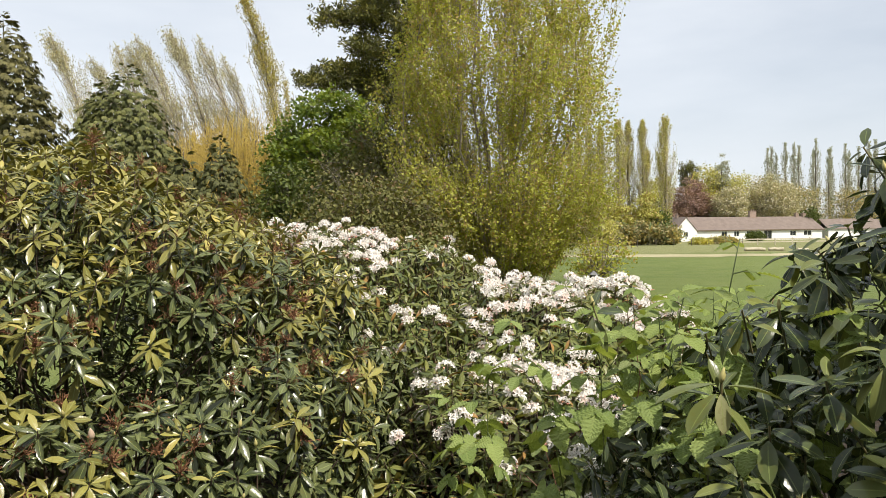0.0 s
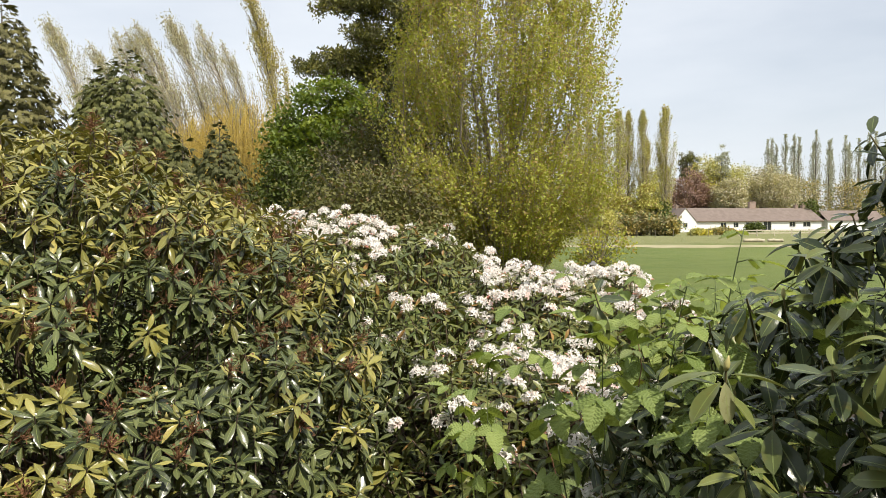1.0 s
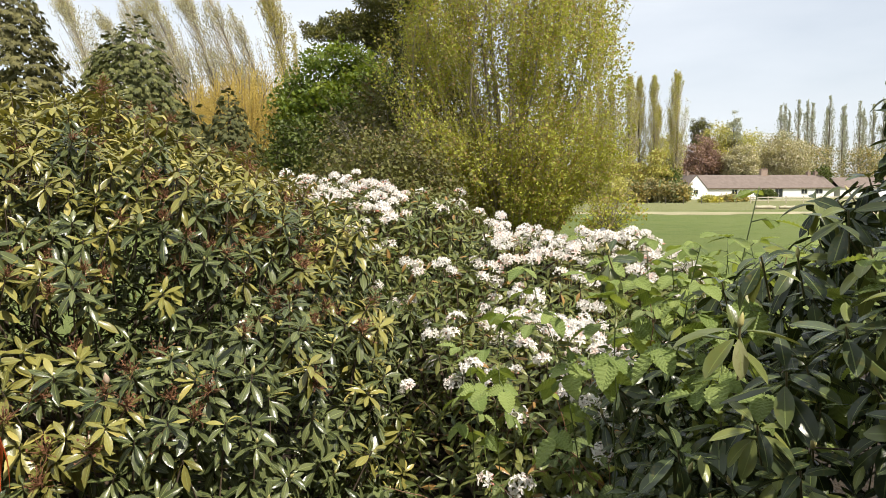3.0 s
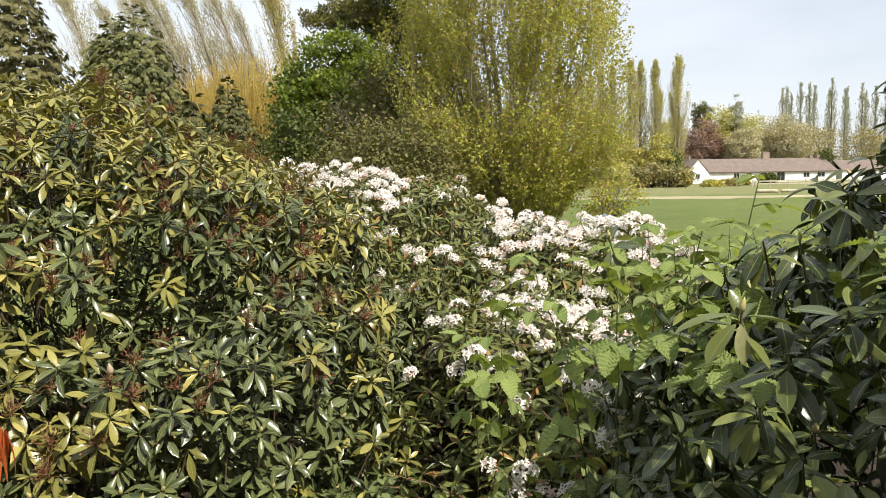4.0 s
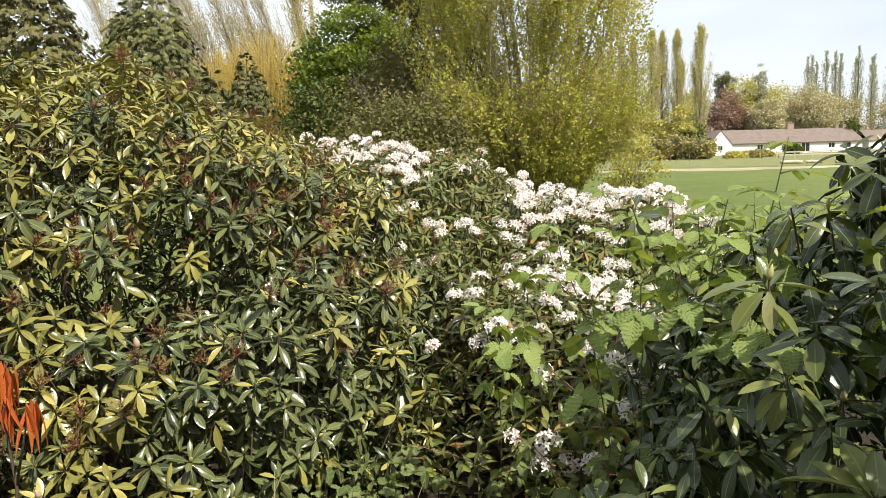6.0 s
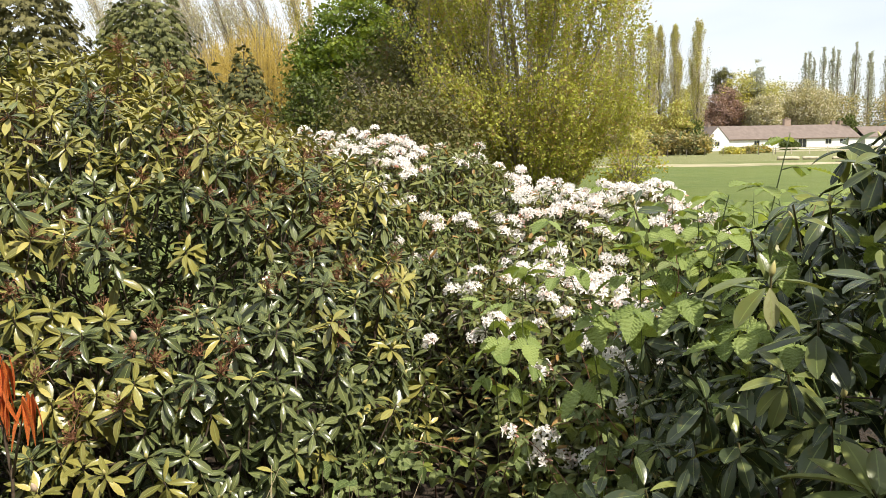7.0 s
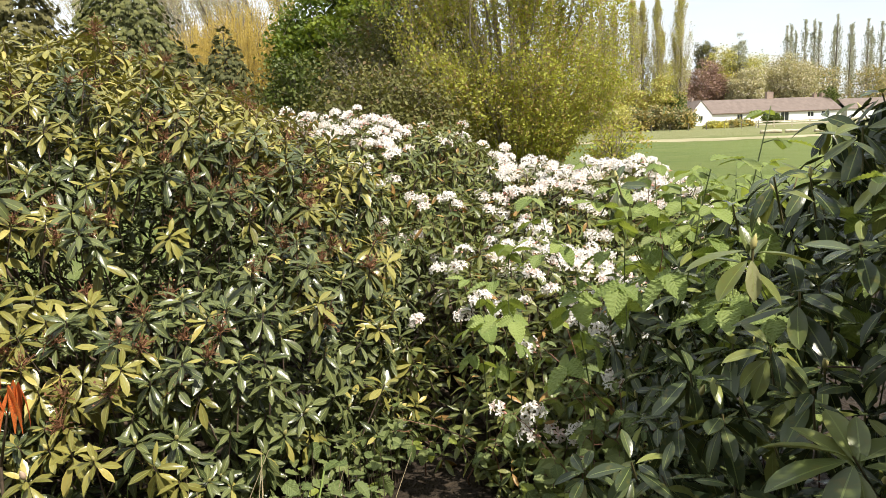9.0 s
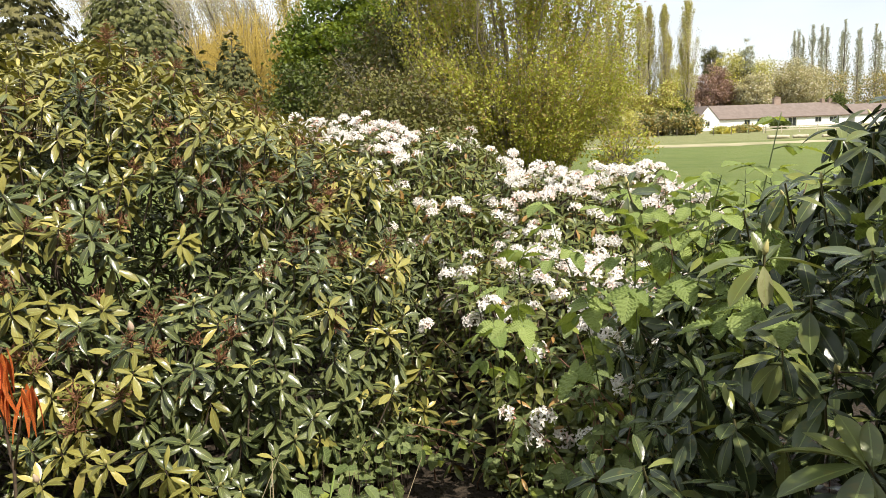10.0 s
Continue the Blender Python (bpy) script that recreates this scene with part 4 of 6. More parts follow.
def make_canes():
    rng = np.random.default_rng(51)
    fresh = [compound_leaf_mesh(rng, M_RASP, M_GREENCANE, 3) for _ in range(3)] + [compound_leaf_mesh(rng, M_RASP, M_GREENCANE, 5)]
    older = [compound_leaf_mesh(rng, M_BRAMBLE, M_REDCANE, 3) for _ in range(3)]

    def cane(base, top, leaves, young, label, name="raspberry_cane", size=1.0, start=0.35):
        e = thing(name, label, "plant", "canes among the rhododendrons", place=base)
        base, top = np.array(base, float), np.array(top, float)
        k = np.linspace(0, 1, 12)
        line = np.outer(1 - k, np.zeros(3)) + np.outer(k, top - base)
        bow = (top - base)[:2]
        line[:, 2] += 0.16 * np.linalg.norm(bow) * np.sin(k * math.pi)
        line += np.outer(np.sin(k * math.pi * 1.4) * k, [*rng.normal(0, 0.11, 2), 0.0])
        line[1:-1] += rng.normal(0, 0.006, (10, 3))
        b = Builder()
        b.tube(line, 0.0036 - 0.0021 * k, 6)
        part("stem", b.mesh("stem", M_GREENCANE if young else M_REDCANE, smooth=True), e)
        for j in range(leaves):
            f = start + (1 - start) * (j + 0.6) / leaves
            at = np.array([np.interp(f, k, line[:, c]) for c in range(3)])
            az = j * 137.5 + rng.normal(0, 20)
            lift = (-24 if f < 0.9 else 4) + rng.normal(0, 18)
            m = rot("Z", az) @ rot("X", lift)
            pool = fresh if young else older
            part("leaf", pool[int(rng.integers(len(pool)))], e, m=as_matrix(m, at, size * rng.uniform(0.8, 1.15) * (0.75 if f > 0.93 else 1)))
        return e

    young_label = "young raspberry cane with bright green pleated leaves"
    old_label = "bramble stem with darker green toothed leaves"
    cane((0.74, 2.30, 0), (0.735, 2.15, 1.64), 9, True, young_label, size=1.12, start=0.62)
    cane((0.62, 2.35, 0), (0.60, 2.18, 1.48), 7, True, young_label, size=1.12, start=0.76)
    cane((0.50, 2.55, 0), (0.48, 2.30, 1.36), 7, True, young_label, size=1.12, start=0.78)
    cane((0.40, 2.60, 0), (0.33, 2.45, 1.40), 10, True, young_label, size=1.12, start=0.55)
    cane((0.86, 2.75, 0), (0.84, 2.7, 1.42), 9, True, young_label, size=1.12, start=0.5)
    cane((0.25, 3.1, 0), (0.13, 2.9, 1.18), 9, True, young_label, size=1.12, start=0.5)
    cane((0.10, 3.5, 0), (0.06, 3.2, 0.98), 7, True, young_label, size=1.12, start=0.5)
    cane((0.70, 3.2, 0), (0.75, 3.2, 1.45), 9, True, young_label, size=1.12, start=0.5)
    cane((0.85, 2.35, 0), (0.82, 2.15, 1.30), 6, True, young_label, size=1.0, start=0.7)
    cane((0.70, 2.20, 0), (0.66, 1.98, 1.24), 6, True, young_label, size=1.0, start=0.7)
    cane((0.95, 2.20, 0), (0.92, 1.95, 1.42), 8, True, young_label, size=1.0, start=0.55)
    cane((1.00, 2.05, 0), (1.00, 1.80, 1.50), 7, True, young_label, size=0.9, start=0.6)
    cane((0.85, 2.00, 0), (0.80, 1.76, 1.33), 7, True, young_label, size=0.9, start=0.6)
    cane((1.10, 2.10, 0), (1.12, 1.90, 1.62), 7, True, young_label, size=0.9, start=0.6)
    for x, y, tx, ty, tz in ((0.2, 3.9, 0.28, 3.3, 0.82), (0.6, 3.9, 0.58, 3.5, 0.95),
                             (0.75, 3.3, 0.70, 2.7, 1.25), (0.5, 3.2, 0.38, 2.7, 0.92), (0.3, 3.5, 0.30, 3.1, 0.55),
                             (0.55, 3.0, 0.52, 2.5, 0.78), (0.0, 3.4, -0.05, 3.05, 0.42), (0.15, 3.3, 0.12, 2.95, 0.5), (-0.2, 3.5, -0.22, 3.2, 0.36), (0.3, 3.2, 0.3, 2.85, 0.4), (0.45, 3.1, 0.45, 2.75, 0.5),  (0.15, 4.0, 0.10, 3.7, 0.40), (0.45, 3.0, 0.42, 2.6, 0.72), (0.55, 2.9, 0.52, 2.5, 0.62), (0.35, 2.9, 0.30, 2.6, 0.56), (0.65, 2.8, 0.60, 2.4, 0.70)):
        cane((x, y, 0), (tx, ty, tz), 7, False, old_label, "bramble_stem", 0.72, 0.25)
    # a thicket of canes that hides the foot of the meadow
    for i in range(13):
        x, y = 0.74 + 0.07 * i, 3.0 + 0.6 * ((i * 0.618) % 1)
        z = 1.64 - (0.060 + 0.030 * ((i * 0.37) % 1)) * y
        young = i % 3 != 1
        cane((x + 0.05, y + 0.1, 0), (x, y, z), 13, young, young_label if young else old_label, "raspberry_cane" if young else "bramble_stem", 1.1 if young else 0.95, 0.58)
    # one long reddish cane arching across the gap
    cane((0.95, 2.6, 0.0), (0.22, 2.75, 0.84), 5, False, "long arching reddish bramble stem with few leaves", "bramble_stem", 0.7, 0.6)


make_canes()


# ---- orange spray and grasses at the shrub's foot ----
def orange_spray():
    rng = np.random.default_rng(61)
    e = thing("orange_plant", "drooping spray of narrow orange leaves beside the rhododendron", "plant", place=(-1.72, 2.70, -0.04))
    b = Builder()
    b.tube([(0, 0, 0), (0.03, 0.0, 0.5), (0.02, -0.03, 0.86), (0.08, -0.06, 0.98)], [0.008, 0.006, 0.005, 0.003], 6)
    b.tube([(0.03, 0, 0.5), (0.09, -0.02, 0.7), (0.14, -0.05, 0.82)], [0.005, 0.004, 0.003], 6)
    part("stem", b.mesh("stem", M_STEM, smooth=True), e)
    v, t, uv = leaf_shape(6, 0.13, 0.25, 0.16, 0.4)
    b = Builder()
    b.add(v, t, uv)
    me = b.mesh("leaf", M_ORANGE, smooth=True)
    for i in range(30):
        side = i % 3 == 0
        at = np.array([0.14, -0.05, 0.83]) if side else np.array([0.03 + 0.05 * rng.random(), -0.05, 0.80 + 0.18 * rng.random()])
        m = rot("Z", rng.uniform(0, 360)) @ rot("X", rng.uniform(-86, -58)) @ rot("Y", rng.normal(0, 25))
        part("leaf", me, e, m=as_matrix(m, at + rng.normal(0, 0.014, 3), rng.uniform(0.09, 0.19)))


orange_spray()


def grasses():
    rng = np.random.default_rng(67)
    k = 1700
    x = rng.uniform(-2.4, -0.6, k)
    y = rng.uniform(1.7, 2.95, k) + 0.25 * np.maximum(0, x + 0.6)
    h = rng.uniform(0.10, 0.30, k) * (0.7 + 0.5 * rng.random(k))
    v, t, uv = leaf_shape(4, 0.035, 0.3, 0.35, 0.3)
    ways = rng.normal(0, 0.35, (k, 3)) + np.array([0, 0, 1.2])
    b = Builder()
    b.scatter((v, t, uv), lie_along(ways, rng, 1.0), np.stack([x, y, np.zeros(k)], 1), h)
    tagged(new("grass", b.mesh("grass", M_GRASSBLADE)), "long green grass at the foot of the shrubs", "grass", kind="stuff")
    for i in range(22):
        e_x, e_y = rng.uniform(-1.9, 0.1), rng.uniform(2.35, 2.9)
        hh = rng.uniform(0.25, 0.5)
        b = Builder()
        b.tube([(0, 0, 0), (rng.normal(0, 0.02), 0, hh * 0.5), (rng.normal(0, 0.05), rng.normal(0, 0.04), hh)], [0.0022, 0.0018, 0.001], 5)
        ob = new("dry_stalk", b.mesh("dry_stalk", M_STRAW))
        ob.location = (e_x, e_y, 0)
        tagged(ob, "thin dry straw-coloured stalk in the grass", "stalk", "dry stalks")


grasses()


def low_leaves():
    rng = np.random.default_rng(69)
    k = 1500
    x = rng.uniform(-0.75, 1.0, k)
    x = np.where(np.abs(x + 0.06) < 0.26, x + 0.54, x)   # the hollow between the shrubs stays bare
    y = rng.uniform(2.45, 4.1, k)
    z = 0.04 + rng.random(k) ** 1.5 * 0.26
    b = Builder()
    ways = rng.normal(0, 1, (k, 3)) * np.array([1, 1, 0.25]) + np.array([0, -0.35, -0.1])
    v, t, uv = toothed_leaf(4)
    b.scatter((v, t, uv), lie_along(ways, rng, 0.35), np.stack([x, y, z], 1), rng.uniform(0.04, 0.085, k))
    b.twigs(np.stack([x, y + 0.03, np.zeros(k)], 1), np.stack([x, y, z], 1), 0.0016, 0.0012, 1)
    tagged(new("ground_cover", b.mesh("ground_cover", M_BRAMBLE, M_STEM)), "low dark bramble leaves covering the soil", "ground cover", kind="stuff")


low_leaves()


# ---- trees ----
def big_poplar():
    """A broad many-stemmed poplar coming into leaf."""
    rng = np.random.default_rng(71)
    tree = thing("poplar_tree", "broad many-stemmed poplar with fresh yellow-green leaves", "tree", place=(1.75, 24.0, 0))
    wood, crown = Builder(), Builder()
    height = 15.0
    tips0, tips1, leaf_at, leaf_way = [], [], [], []

    def reach(z):
        return float(np.interp(z, [0, 0.8, 2.2, 4.2, 7.0, 9.5, 12, 15], [0.9, 2.3, 3.0, 3.35, 3.25, 2.9, 1.9, 0.3]))

    stems = 26
    for i in range(stems):
        a = i * 2.399 + rng.normal(0, 0.2)
        f = math.sqrt((i + 0.4) / stems)
        top = height * (1.0 - 0.55 * f ** 1.6) * rng.uniform(0.85, 1.0)
        k = np.linspace(0, 1, 12)
        z = k * top
        out = np.array([min(1.0, 0.12 + 1.35 * q) for q in k]) * f * np.array([reach(q) for q in z]) * 0.86
        line = np.stack([np.cos(a + 0.25 * k) * out + 0.25 * math.cos(a), np.sin(a + 0.25 * k) * out + 0.25 * math.sin(a), z], 1)
        line[1:] += rng.normal(0, 0.06, (11, 3))
        wood.tube(line, (0.075 - 0.03 * f) * (1 - 0.9 * k) + 0.008, 6)
        branches = int(17 + top * 2.3)
        for j in range(branches):
            q = rng.uniform(0.03, 0.97)
            at = np.array([np.interp(q, k, line[:, c]) for c in range(3)])
            aa = a + rng.normal(0, 1.0) if f > 0.35 else rng.uniform(0, 6.28)
            slope = rng.uniform(0.22, 0.62)
            way = np.array([math.cos(aa) * slope, math.sin(aa) * slope, 1.0])
            way /= np.linalg.norm(way)
            ln = rng.uniform(0.7, 2.1) * (1 - 0.35 * q)
            end = at + way * ln
            rr = math.hypot(end[0], end[1])
            lim = reach(end[2]) * rng.uniform(0.92, 1.06)
            if rr > lim:
                end[:2] *= lim / rr
            tips0.append(at), tips1.append(end)
            for s in range(int(6 + 4 * ln)):
                g = rng.uniform(0.12, 1.0)
                b0 = at + (end - at) * g
                tw = way + rng.normal(0, 0.42, 3)
                tw /= np.linalg.norm(tw)
                tl = rng.uniform(0.14, 0.42)
                tips0.append(b0), tips1.append(b0 + tw * tl)
                for _ in range(int(rng.integers(4, 8))):
                    leaf_at.append(b0 + tw * tl * rng.uniform(0.2, 1.05) + rng.normal(0, 0.025, 3))
                    leaf_way.append(tw * 0.3 + rng.normal(0, 0.7, 3) + np.array([0, 0, -0.1]))
    for i in range(12500):   # ascending leafy shoots all through the crown
        z = 0.2 + 13.4 * rng.uniform(0, 1) ** 1.35
        a = rng.uniform(0, 6.28)
        r0 = reach(z) * rng.uniform(0, 1) ** 0.32 * (1 + 0.10 * math.sin(3 * a + z) + 0.07 * math.sin(7 * a + 2 * z))
        at = np.array([math.cos(a) * r0, math.sin(a) * r0, z])
        if bumps(at[None] * np.array([1, 1, 0.55]), 2.6)[0] + 0.3 * rng.normal() < -0.12:
            continue
        fan = 0.16 + 0.5 * (r0 / reach(z)) ** 2 * max(0.0, 1 - z / 7)
        way = np.array([math.cos(a) * fan, math.sin(a) * fan, 1.0]) + rng.normal(0, 0.16, 3)
        way /= np.linalg.norm(way)
        ln_ = rng.uniform(0.5, 1.25)
        tips0.append(at), tips1.append(at + way * ln_)
        for _ in range(int(rng.integers(14, 23))):
            leaf_at.append(at + way * ln_ * rng.uniform(0.1, 1.05) + rng.normal(0, 0.055, 3))
            leaf_way.append(way * 0.3 + rng.normal(0, 0.7, 3))
    for i in range(170):   # suckers round the foot
        a = rng.uniform(0, 6.28)
        r0 = rng.uniform(0.2, 1.6)
        at = np.array([math.cos(a) * r0, math.sin(a) * r0, 0.0])
        lean_ = rng.uniform(0.25, 0.75)
        ln_ = rng.uniform(1.2, 3.6)
        way = np.array([math.cos(a) * lean_, math.sin(a) * lean_, 1.0])
        way /= np.linalg.norm(way)
        tips0.append(at), tips1.append(at + way * ln_)
        for s in range(int(12 * ln_)):
            b0 = at + way * ln_ * rng.uniform(0.15, 1.0)
            tw = way + rng.normal(0, 0.5, 3)
            tw /= np.linalg.norm(tw)
            tl = rng.uniform(0.14, 0.4)
            tips0.append(b0), tips1.append(b0 + tw * tl)
            for _ in range(5):
                leaf_at.append(b0 + tw * tl * rng.uniform(0.2, 1.05) + rng.normal(0, 0.025, 3))
                leaf_way.append(tw * 0.3 + rng.normal(0, 0.7, 3) + np.array([0, 0, -0.1]))
    t0, t1 = np.array(tips0), np.array(tips1)
    ln = np.linalg.norm(t1 - t0, axis=1)
    wood.twigs(t0, t1, np.clip(ln * 0.006, 0.003, 0.011), 0.0025, 1)
    leaf_at, leaf_way = np.array(leaf_at), np.array(leaf_way)
    keep = bumps(leaf_at, 1.7) + 0.4 * rng.normal(size=len(leaf_at)) > -0.5
    deep = np.hypot(leaf_at[:, 0], leaf_at[:, 1]) < 0.55 * np.array([reach(q) for q in leaf_at[:, 2]])
    keep &= ~(deep & (rng.random(len(leaf_at)) < 0.55))
    # an opening high in the crown shows the bare stems
    gap = (np.abs(leaf_at[:, 0] - 0.25) < 0.55 + 0.25 * np.sin(leaf_at[:, 2] * 1.7)) & (leaf_at[:, 2] > 5.6) & (leaf_at[:, 1] < 1.2)
    keep &= ~(gap & (rng.random(len(leaf_at)) < 0.32))
    leaf_at, leaf_way = leaf_at[keep], leaf_way[keep]
    crown.scatter(SMALL_LEAF, lie_along(leaf_way, rng, 0.9), leaf_at, rng.uniform(0.055, 0.108, len(leaf_at)))
    part("trunk", wood.mesh("trunk", M_POPBARK, M_POPTWIG, smooth=True), tree, "grey-brown ascending stems")
    part("crown", crown.mesh("crown", M_POPLAR), tree)


big_poplar()


def column_poplar(name, label, height, width, lean, leaves, leaf_size, leaf_mat, twig_mat, seed, gaps=-0.3, branches=130):
    """A Lombardy poplar: steep branches close to one trunk; lean bends the upper part towards -x."""
    rng = np.random.default_rng(seed)
    tree = thing(name, label, "tree", "rows of poplars")
    wood, crown = Builder(), Builder()

    def bend(p):
        p = np.array(p, float)
        p[:, 0] -= lean * np.clip(p[:, 2] / height, 0, 1.1) ** 1.7
        return p

    k = np.linspace(0, 1, 10)
    wood.tube(bend(np.stack([0.05 * np.sin(k * 9), 0.05 * np.cos(k * 7), k * height * 0.97], 1)), 0.016 * height * (1 - 0.95 * k) + 0.01, 6)
    p0, p1 = [], []
    for i in range(branches):
        z = height * rng.uniform(0.06, 0.93)
        a = rng.uniform(0, 6.28)
        u = z / height
        out = width * 0.5 * min(1, 0.5 + 1.8 * u) * min(1, 1.6 * (1 - u) ** 0.85) * rng.uniform(0.4, 1.05)
        ln = out * rng.uniform(2.4, 4.2) + 0.5
        p0.append((0, 0, z)), p1.append((math.cos(a) * out, math.sin(a) * out, min(z + ln, height * (1.0 - 0.42 * (2 * out / width) ** 1.3 * rng.uniform(0.6, 1.0)))))
    p0, p1 = np.array(p0), np.array(p1)
    mid = (p0 + p1) / 2
    mid[:, :2] = p1[:, :2] * 0.72
    wood.twigs(bend(p0), bend(mid), 0.035, 0.024, 1)
    wood.twigs(bend(mid), bend(p1), 0.024, 0.01, 1)
    g = rng.integers(branches, size=leaves * 2)
    f = rng.uniform(0.15, 1.05, leaves * 2)[:, None]
    at = np.where(f < 0.5, p0[g] + (mid[g] - p0[g]) * f * 2, mid[g] + (p1[g] - mid[g]) * (f - 0.5) * 2) + rng.normal(0, 0.085 * width / 2.6, (leaves * 2, 3))
    at = at[bumps(at * np.array([1, 1, 0.6]), 1.9) + 0.4 * rng.normal(size=len(at)) > gaps][:leaves]
    tw = bend(at) + rng.normal(0, 0.1, at.shape)
    few = tw[: len(tw) // 13]
    wood.twigs(few - np.array([0, 0, 0.35]), few + rng.normal(0, 0.08, few.shape) + np.array([0, 0, 0.25]), 0.011, 0.006, 1)
    crown.scatter(SMALL_LEAF, lie_along(rng.normal(0, 0.6, at.shape) + np.array([-0.08 * lean, 0, 0.8]), rng, 0.9), bend(at), np.stack([np.full(len(at), 0.75), np.ones(len(at)), np.ones(len(at))], 1) * (rng.uniform(0.7, 1.3, len(at)) * leaf_size)[:, None])
    part("trunk", wood.mesh("trunk", M_BARK, twig_mat, smooth=True), tree)
    part("crown", crown.mesh("crown", leaf_mat), tree)
    return tree


def put_row(first, spots_):
    """Moves the first tree to the first spot and copies it to the others: x, y, turn, scale."""
    for i, (x, y, rz, s) in enumerate(spots_):
        m = pose(x, y, ground_height(x, y) - 0.05, 0, 0, rz)
        ob = first if i == 0 else copy_thing(first, m)
        ob.matrix_basis = m @ Matrix.Diagonal((s, s, s, 1))


lp_label = "wind-bent poplar with thin pale grey-green new leaves"
put_row(column_poplar("poplar_tree", lp_label, 19.5, 5.4, 5.0, 8000, 0.14, M_POPLAR_L, M_PALETWIG, 81, 0.0),
        [(-30.0, 70, 0, 1.05), (-19.2, 70, 0, 1.06)])
put_row(column_poplar("poplar_tree", lp_label, 18.6, 4.8, 6.0, 6000, 0.14, M_POPLAR_L, M_PALETWIG, 82, 0.05),
        [(-22.6, 71, 0, 1.05), (-20.9, 69, 0, 1.06), (-26.6, 72, 0, 1.0)])
put_row(column_poplar("poplar_tree", lp_label, 19.8, 4.2, 5.4, 5600, 0.14, M_POPLAR_L, M_PALETWIG, 83, 0.05),
        [(-16.6, 70, 0, 1.0), (-24.2, 70, 0, 0.97), (-15.6, 73, 0, 0.95)])
put_row(column_poplar("poplar_tree", "tall wind-bent poplar with golden green leaves", 23.6, 3.6, 4.6, 10500, 0.16, M_POPLAR_G, M_TWIG, 84, -0.2), [(-12.9, 68, 0, 1.0)])
rp_label = "slender column poplar with yellow-green young leaves"
put_row(column_poplar("poplar_tree", rp_label, 18.4, 3.5, 0.0, 7500, 0.19, M_POPLAR_R, M_PALETWIG, 91, -0.2, 190),
        [(24.8, 110, 0, 0.99), (31.4, 110, 140, 1.02), (19.6, 112, 70, 0.9)])
put_row(column_poplar("poplar_tree", rp_label, 18.4, 3.0, 0.0, 6500, 0.19, M_POPLAR_R, M_PALETWIG, 92, -0.1, 190),
        [(26.4, 111, 0, 0.98), (28.2, 110, 80, 0.98), (22.6, 112, 200, 0.96), (29.8, 114, 300, 0.78), (21.2, 113, 20, 0.95), (18.2, 112, 120, 0.9)])
fp_label = "distant column poplar on the skyline, grey-green from painted haze"
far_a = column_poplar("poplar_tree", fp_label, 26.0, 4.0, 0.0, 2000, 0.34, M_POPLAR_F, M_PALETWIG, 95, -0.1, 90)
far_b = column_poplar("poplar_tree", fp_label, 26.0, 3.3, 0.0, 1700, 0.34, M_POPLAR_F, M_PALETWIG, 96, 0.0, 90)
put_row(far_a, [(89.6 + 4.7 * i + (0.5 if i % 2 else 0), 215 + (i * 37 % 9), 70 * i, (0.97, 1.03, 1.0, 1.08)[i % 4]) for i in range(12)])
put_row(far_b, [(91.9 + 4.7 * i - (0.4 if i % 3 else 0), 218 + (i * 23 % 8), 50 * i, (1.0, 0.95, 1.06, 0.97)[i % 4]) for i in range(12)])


def spray_shape():
    """A flat drooping fan of cypress foliage on +Y."""
    v, t, uv = [(0, 0, 0)], [], [(0.5, 0)]
    fingers = 4
    for i in range(fingers):
        a = radians(-33 + 66 * i / (fingers - 1))
        ln = 1.0 - 0.28 * abs(i - 1.5) / 1.5
        c, s = math.cos(a), math.sin(a)
        for d, o, z in ((0.5 * ln, -0.17, -0.10), (0.5 * ln, 0.17, -0.10), (ln, 0.0, -0.6 * ln)):
            v.append((s * d + c * o, c * d - s * o, z)), uv.append((0.5 + 0.5 * s, d))
        a0 = 1 + i * 3
        t += [(0, a0 + 1, a0), (a0, a0 + 1, a0 + 2)]
    return np.array(v), np.array(t), np.array(uv)


SPRAY = spray_shape()


